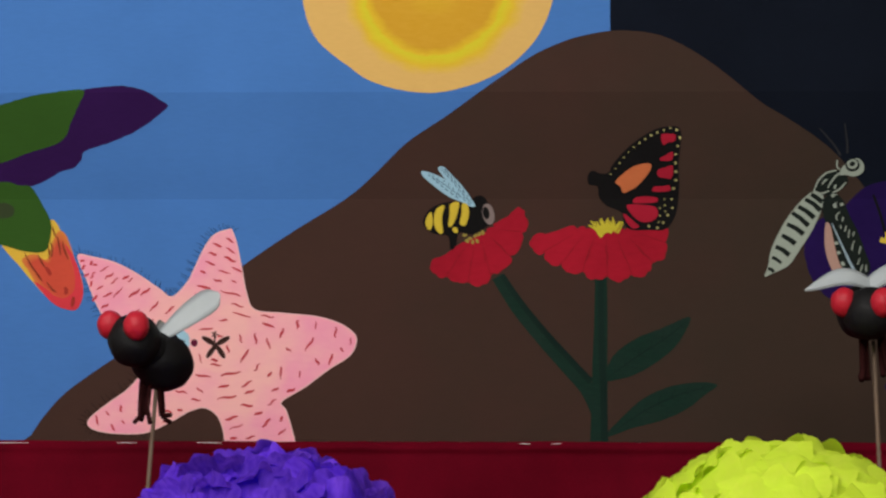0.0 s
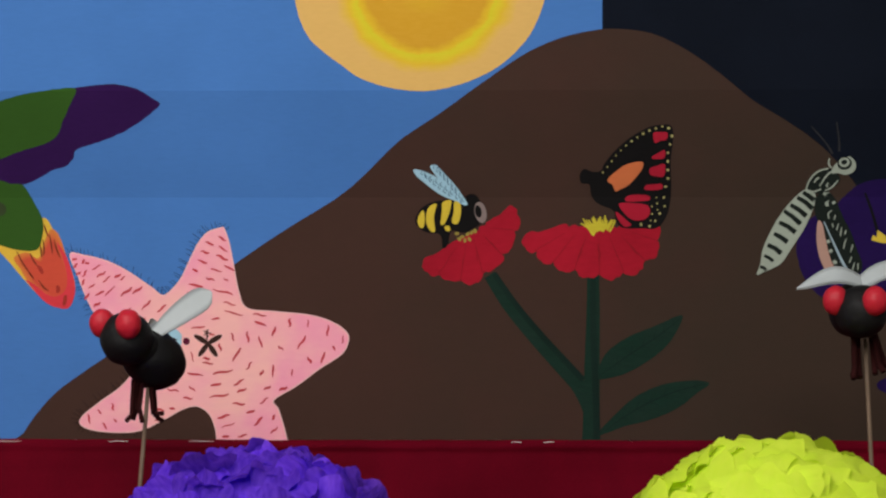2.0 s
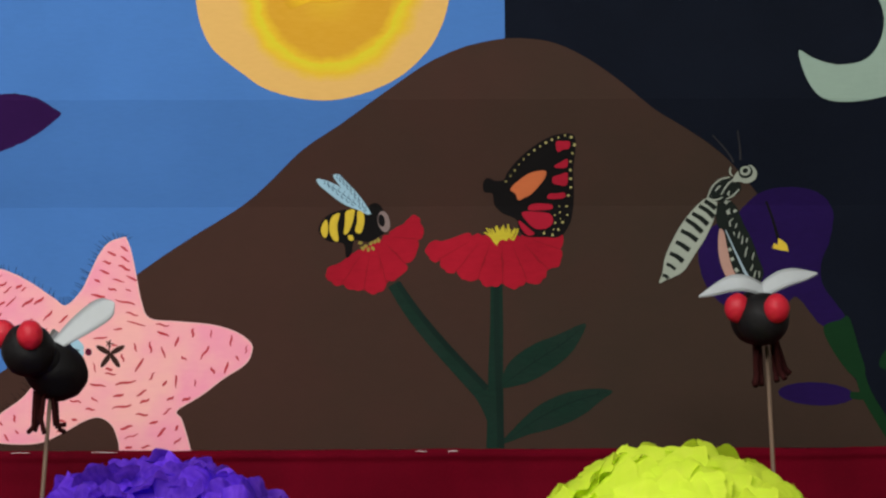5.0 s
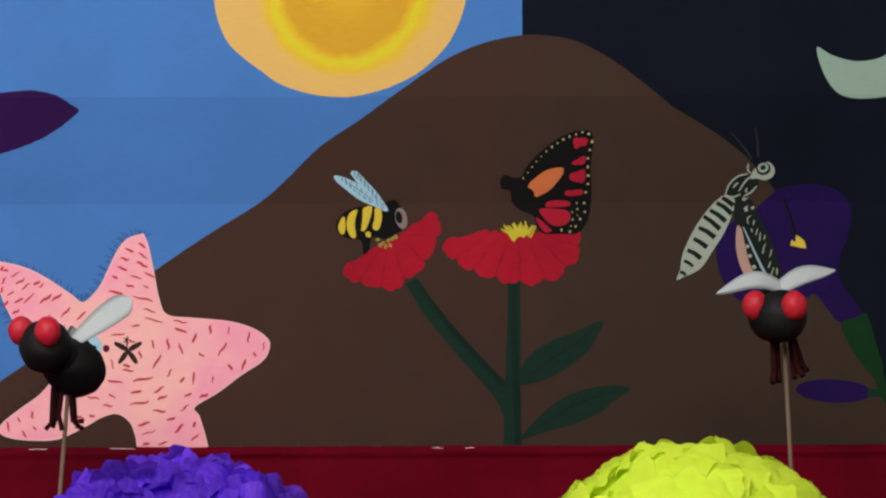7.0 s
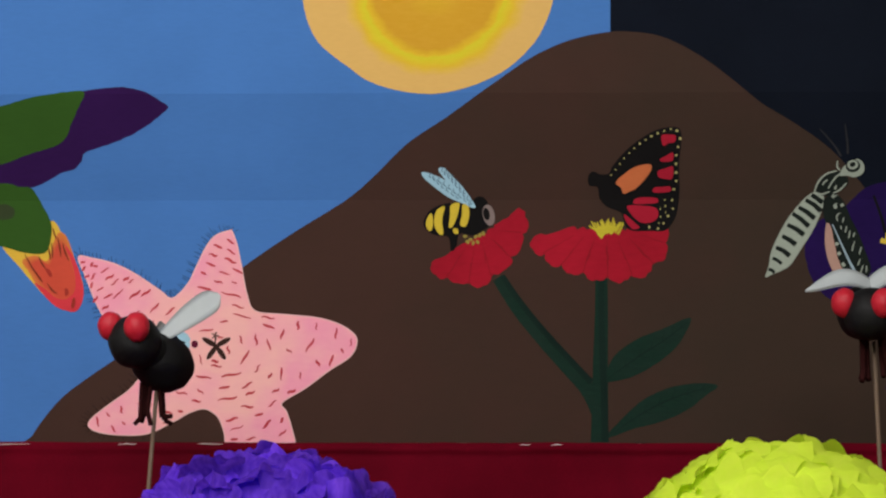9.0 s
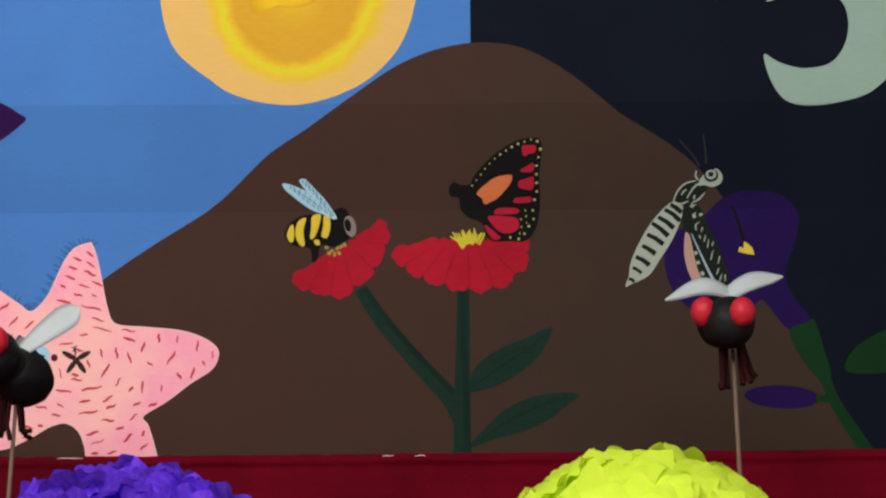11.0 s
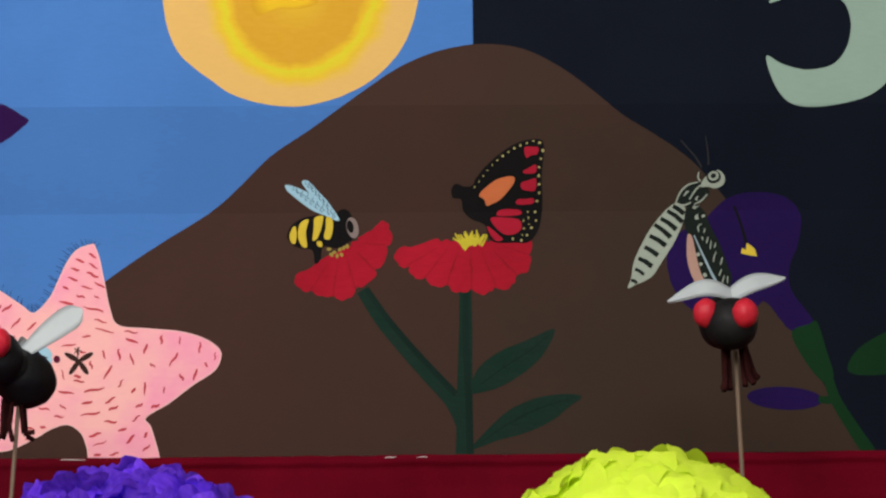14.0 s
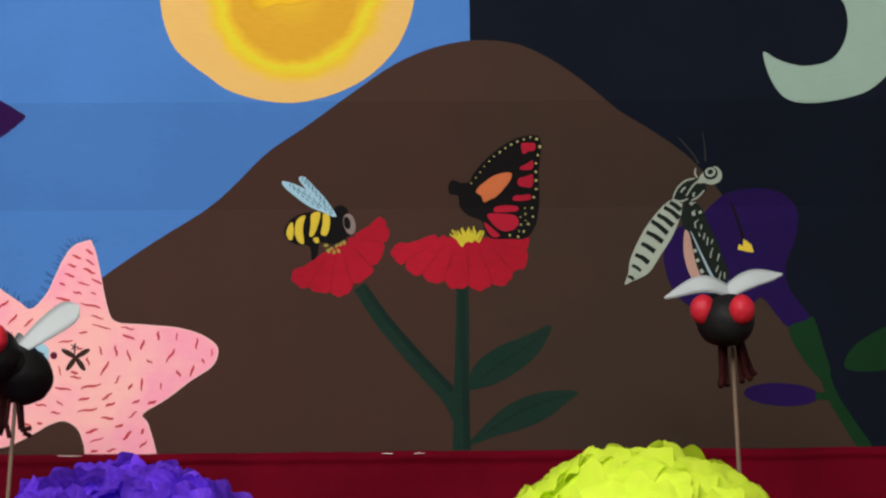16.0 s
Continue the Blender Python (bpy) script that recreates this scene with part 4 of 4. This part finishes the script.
for q in ([(40.80, 27.9), (40.72, 28.55), (41.2, 28.95)], [(41.6, 28.35), (41.42, 27.7)], [(41.2, 27.3), (41.3, 26.8)], [(41.75, 26.45), (41.98, 27.3)], [(42.2, 25.7), (42.36, 26.8)], [(42.62, 24.1), (42.72, 24.8), (42.98, 25.4)], [(42.75, 25.9), (42.95, 26.5)],
          [(43.75, 24.66), (43.48, 23.66)], [(43.3, 22.33), (43.61, 23.16)], [(43.63, 21.33), (43.98, 22.4)], [(44.38, 22.3), (44.36, 21.4)], [(40.35, 29.84), (40.79, 30.17)], [(40.03, 31.0), (40.86, 31.16)]):
    stroke(bm, curve(q, 4, False), (0.20, 0.12), 7, 0, 0.4)
m = (42.64, 34.95)
fill(bm, curve([(41.06, 33.61), (41.49, 34.67), (42.50, 35.38), (43.36, 35.66), (44.07, 34.88), (43.92, 33.88), (42.92, 33.39), (41.92, 33.60)], 5), 7.1, 0)
fill(bm, oval(m[0] + 0.05, m[1] - 0.15, 0.92, 0.80, 10), 7.5, 1)
fill(bm, oval(m[0], m[1], 0.68, 0.60, 10), 7.9, 0)
fill(bm, oval(m[0], m[1] + 0.03, 0.36, 0.32, 10), 8.3, 1)
for q in ([(41.15, 36.03), (40.30, 37.38), (38.45, 39.45)], [(42.00, 36.31), (41.94, 37.73), (41.60, 40.01)]):
    stroke(bm, curve(q, 4, False), (0.26, 0.14), 6, 3)
part("painted_moth", bent(bm), [CREAM, poster_paint("moss_black_paint", (0.011, 0.015, 0.013)), SALMON, poster_paint("feeler_grey_paint", (0.03, 0.03, 0.033)), poster_paint("ice_blue_paint", (0.30, 0.40, 0.46))], scenery, "cream and black striped moth shape at the violet flower")

# slivers of bare board along the seam above the cloth
for a, b in ([(-68.89, -0.11), (-60.43, -0.09)], [(-49.40, -0.06), (-46.97, -0.05)], [(-39.40, -0.04), (-36.18, -0.03)], [(0.86, -0.08), (2.28, -0.08)], [(4.90, -0.08), (6.24, -0.07)]):
    bm = bmesh.new()
    stroke(bm, [(a[0] + (b[0] - a[0]) * k / 6, a[1] + 0.12 + rng.uniform(-0.05, 0.05)) for k in range(7)], 0.08, 0, 0, 0.6)
    for v in bm.verts:
        v.co.y = -0.0215
    part("bare_edge", bm, BOARD, scenery, "ragged white edge of the board")


# ---- tissue flowers in front of the stage ----
def petal_mesh(name, mat, seed, ruffle, curl, soft):
    """One crumpled tissue petal: it rises from its root inside the flower and folds over along +y into a puffed, ruffled lobe."""
    r = random.Random(seed)
    bm = bmesh.new()
    nu, nv = 14, 9
    length, width = r.uniform(0.056, 0.072), r.uniform(0.032, 0.045)
    tip = r.uniform(*curl)
    waves = [(r.uniform(2.2, 4.0), r.uniform(0, 6.3), 0.0042), (r.uniform(5.0, 8.0), r.uniform(0, 6.3), 0.0026), (r.uniform(11.0, 15.0), r.uniform(0, 6.3), 0.0010)]
    rows = []
    for j in range(nv + 1):
        v = j / nv
        row = []
        for i in range(nu + 1):
            u = 2 * i / nu - 1
            w = width * (0.30 + 0.95 * v - 0.25 * v ** 3)
            edge = 1 - 0.30 * abs(u) ** 2.6 * v + (0.035 * math.sin(u * 4 + seed) + 0.03 * ruffle * math.sin(u * 9 + 2 * seed)) * v ** 3
            y = length * (v * edge - 0.42)
            z = -0.030 * (1 - v) ** 1.6 + 0.012 * math.sin(math.pi * min(1.0, v * 1.1)) + tip * v ** 3 - 0.011 * u * u * v
            z += ruffle * (0.25 + v) * v * sum(a * math.sin(u * f + p + 1.2 * v) for f, p, a in waves)
            z += ruffle * 0.004 * noise.noise((u * 1.6 + seed, v * 2.2, seed * 1.3))
            row.append(bm.verts.new((u * w, y, z)))
        rows.append(row)
    for j in range(nv):
        for i in range(nu):
            bm.faces.new((rows[j][i], rows[j][i + 1], rows[j + 1][i + 1], rows[j + 1][i]))
    me = bpy.data.meshes.new(name)
    for f in bm.faces:
        f.smooth = True
    bm.to_mesh(me)
    bm.free()
    me.materials.append(mat)
    me.normals_split_custom_set_from_vertices([v.normal.lerp(Vector((0, 0, 1 if v.normal.z > 0 else -1)), soft).normalized() for v in me.vertices])
    return me


def tissue_flower(label, centre, rx, rz, mat, seed, ruffle, count, size, curl, tilt, soft):
    r = random.Random(seed)
    flower = empty("tissue_flower", (centre[0], centre[1], centre[2] - rz))
    tagged(flower, label, "paper flower", "tissue flowers before the stage")
    inv = Matrix.Translation(flower.location).inverted()
    bm = bmesh.new()
    bmesh.ops.create_icosphere(bm, subdivisions=3, radius=1.0)
    for v in bm.verts:
        k = 0.90 + 0.03 * noise.noise(v.co * 3)
        v.co = Vector((centre[0] + v.co.x * rx * k, centre[1] + v.co.y * rx * k, centre[2] + v.co.z * (rz * (k if v.co.z > 0 else 0.985))))
    part("bunched_core", bm, mat, flower, smooth=True)
    kinds = [petal_mesh("petal", mat, seed * 10 + i, ruffle, curl, soft) for i in range(12)]
    for i in range(count):
        h = 1 - 1.55 * (i + 0.5) / count
        a = i * 2.39996 + r.uniform(-0.15, 0.15)
        s = math.sqrt(max(0.0, 1 - h * h))
        n = Vector((s * math.cos(a), s * math.sin(a), h))
        normal = Vector((n.x / rx, n.y / rx, n.z / rz)).normalized()
        place = Vector((centre[0] + n.x * rx, centre[1] + n.y * rx, centre[2] + n.z * rz)) - normal * r.uniform(0.008, 0.014)
        down = Vector((0, 0, 1)) if s > 0.25 else Vector((0.3 * math.cos(a), 1.0, 0))
        yv = (down - normal * down.dot(normal)).normalized()
        yv = Matrix.Rotation(r.uniform(-math.pi, math.pi) if r.random() < 0.6 else r.uniform(-0.6, 0.6), 3, normal) @ yv
        xv = yv.cross(normal)
        m = Matrix((xv, yv, normal)).transposed().to_4x4()
        m = Matrix.Translation(place) @ m @ Matrix.Rotation(r.uniform(*tilt), 4, "X") @ Matrix.Rotation(r.uniform(-0.25, 0.25), 4, "Y") @ Matrix.Scale(size * r.uniform(0.8, 1.1), 4)
        ob = new("petal", kinds[r.randrange(12)])
        ob.parent = flower
        ob.matrix_parent_inverse = inv
        ob.matrix_basis = m
    return flower


PY = -0.62
tissue_flower("big purple tissue-paper pompom flower on the red cloth", (-0.249, PY, 0.897), 0.166, 0.144, TISSUE_PURPLE, 3, 1.35, 300, 0.74, (0.000, 0.014), (-0.05, 0.60), 0.25)
tissue_flower("big lemon-yellow tissue-paper pompom flower on the red cloth", (0.268, PY, 0.905), 0.174, 0.154, TISSUE_YELLOW, 5, 0.85, 300, 0.74, (-0.010, 0.004), (-0.10, 0.32), 0.68)


# ---- stick puppets ----
def tube(bm, pts, radius, mat, sides=8):
    rings = []
    for i, p in enumerate(pts):
        p = Vector(p)
        d = (Vector(pts[min(i + 1, len(pts) - 1)]) - Vector(pts[max(i - 1, 0)])).normalized()
        a = d.orthogonal().normalized()
        b = d.cross(a)
        rings.append([bm.verts.new(p + radius * (a * math.cos(t) + b * math.sin(t))) for t in (2 * math.pi * k / sides for k in range(sides))])
    for r0, r1 in zip(rings, rings[1:]):
        for k in range(sides):
            f = bm.faces.new((r0[k], r0[(k + 1) % sides], r1[(k + 1) % sides], r1[k]))
            f.material_index = mat
    for ring in (rings[0], rings[-1]):
        bm.faces.new(ring).material_index = mat


def ball(bm, at, radii, mat, lumps=0.0, turn=None):
    r = bmesh.ops.create_icosphere(bm, subdivisions=4, radius=1.0)
    for v in r["verts"]:
        k = 1 + lumps * noise.noise(v.co * 2.2 + Vector(at) * 40)
        c = Vector((v.co.x * radii[0] * k, v.co.y * radii[1] * k, v.co.z * radii[2] * k))
        v.co = (turn @ c if turn else c) + Vector(at)
    for f in {f for v in r["verts"] for f in v.link_faces}:
        f.material_index = mat


def blunt(k):
    return (0.30 + 0.70 * math.sin(math.pi / 2 * min(1, k * 1.25))) * math.sqrt(max(0.02, 1 - max(0, (k - 0.78) / 0.22) ** 2))


def wing(bm, root, direction, side, length, width, sag, mat, rounded):
    """A thin, slightly twisted paddle of craft foam."""
    d, sd = Vector(direction).normalized(), Vector(side).normalized()
    up = d.cross(sd).normalized()
    sides = []
    for face in (0.0008, -0.0008):
        rows = []
        for i in range(13):
            k = i / 12
            w = width * (blunt(k) if rounded else max(0.05, (0.55 + 1.5 * k) * (1 - k) ** 0.9))
            c = Vector(root) + d * length * k + up * (sag * math.sin(math.pi * k * 1.25))
            rows.append([bm.verts.new(c + sd * w * j * 0.5 + up * (face + 0.03 * w * j * j)) for j in (-1, -0.5, 0, 0.5, 1)])
        sides.append(rows)
    for rows, flip in zip(sides, (False, True)):
        for a, b in zip(rows, rows[1:]):
            for j in range(4):
                q = (a[j], a[j + 1], b[j + 1], b[j])
                bm.faces.new(q[::-1] if flip else q).material_index = mat
    t, u = sides
    for i in range(12):
        for j in (0, 4):
            bm.faces.new((t[i][j], t[i + 1][j], u[i + 1][j], u[i][j])).material_index = mat


def stick_puppet(label, head, body, stick_top, stick_foot, gaze, brow, thick, wings, legs):
    """A black foam insect with red eyes on a wooden stick; places in metres."""
    puppet = empty("stick_puppet", stick_foot)
    tagged(puppet, label, "puppet", "stick puppets")
    head, body = Vector(head), Vector(body)
    fwd = (head - body).normalized()
    side = fwd.cross(Vector((0, 0, 1))).normalized()
    up = side.cross(fwd).normalized()
    bm = bmesh.new()
    frame_m = Matrix((fwd, side, up)).transposed()
    ball(bm, body, (0.040, 0.0315, 0.0315), 0, 0.05, frame_m)
    ball(bm, (head + body) / 2, (0.025, 0.023, 0.023), 0, 0.05, frame_m)
    ball(bm, head, (0.0292, 0.0285, 0.0285), 0, 0.04, frame_m)
    face = Matrix.Rotation(radians(gaze), 3, "Z") @ Vector((fwd.x, fwd.y, 0)).normalized()
    across = face.cross(Vector((0, 0, 1)))
    for s in (-1, 1):
        ball(bm, head + face * 0.016 + across * s * 0.0225 + Vector((0, 0, brow)), (0.0138, 0.0138, 0.0158), 1, 0.05)
    for root, direction, sd, length, width, sag, rounded in wings:
        wing(bm, root, direction, sd, length, width, sag, 2, rounded)
    for line in legs:
        tube(bm, curve3(line), thick, 3)
    part("figure", bm, [FOAM_BLACK, FOAM_RED, WING, CHENILLE], puppet, "black foam insect with red ball eyes and white wings", smooth=True)
    bm = bmesh.new()
    tube(bm, [Vector(stick_foot).lerp(Vector(stick_top), k / 6) for k in range(7)], 0.0023, 0, 12)
    part("stick", bm, WOOD, puppet, "thin pale wooden dowel", smooth=True)
    return puppet


def curve3(points, steps=5):
    out = []
    for a, b in zip(points, points[1:]):
        for s in range(steps):
            out.append(tuple(a[c] + (b[c] - a[c]) * s / steps for c in range(3)))
    return out + [tuple(points[-1])]


stick_puppet(
    "black insect stick puppet with red eyes before the pink flower",
    (-0.4061, -0.4350, 1.1442), (-0.3828, -0.3950, 1.1204), (-0.3870, -0.4000, 1.1060), (-0.4163, -0.4000, 0.7535), -12, 0.017, 0.0026,
    (((-0.3864, -0.4120, 1.1432), (0.0658, 0.0220, 0.0519), (-0.6200, 0.3000, 0.7500), 0.0866, 0.0290, 0.0030, True),
     ((-0.3979, -0.3800, 1.1420), (0.0094, 0.0650, 0.0164), (-0.6000, -0.2000, 0.7500), 0.0677, 0.0200, 0.0030, True),),
    (((-0.4012, -0.4200, 1.0998), (-0.4031, -0.4200, 1.0614), (-0.4084, -0.4250, 1.0551)),
     ((-0.3999, -0.4000, 1.0968), (-0.4000, -0.4040, 1.0683), (-0.4034, -0.4100, 1.0558)),
     ((-0.3915, -0.4200, 1.0961), (-0.3952, -0.4200, 1.0693), (-0.3910, -0.4240, 1.0538)),
     ((-0.3835, -0.4120, 1.0919), (-0.3811, -0.4120, 1.0620), (-0.3696, -0.4160, 1.0629)),
     ((-0.3839, -0.3880, 1.0905), (-0.3821, -0.3880, 1.0572), (-0.3736, -0.3920, 1.0532)),))
stick_puppet(
    "black insect stick puppet with red eyes beside the yellow pompom",
    (0.3816, -0.4350, 1.1741), (0.3868, -0.3700, 1.1741), (0.3910, -0.4000, 1.1437), (0.4106, -0.4000, 0.7535), -26, 0.012, 0.0034,
    (((0.3890, -0.4100, 1.2035), (-0.0741, 0.0060, 0.0010), (0.0500, -0.7500, -0.6200), 0.0720, 0.0370, 0.0115, False),
     ((0.3836, -0.4100, 1.2041), (0.0607, 0.0100, 0.0215), (0.0500, -0.7500, -0.6200), 0.0676, 0.0390, -0.0065, False),),
    (((0.3758, -0.4200, 1.1506), (0.3769, -0.4200, 1.1139), (0.3742, -0.4300, 1.1023)),
     ((0.3807, -0.4120, 1.1490), (0.3824, -0.4120, 1.1135), (0.3824, -0.4200, 1.1029)),
     ((0.3960, -0.4120, 1.1502), (0.3990, -0.4120, 1.1165), (0.3992, -0.4180, 1.1064)),
     ((0.3966, -0.4200, 1.1505), (0.4026, -0.4200, 1.1169), (0.4073, -0.4250, 1.1092)),
     ((0.4009, -0.4000, 1.1498), (0.4099, -0.4050, 1.1192), (0.4149, -0.4080, 1.1138)),
     ((0.3806, -0.4000, 1.1486), (0.3817, -0.4000, 1.1129), (0.3768, -0.4040, 1.1033)),))
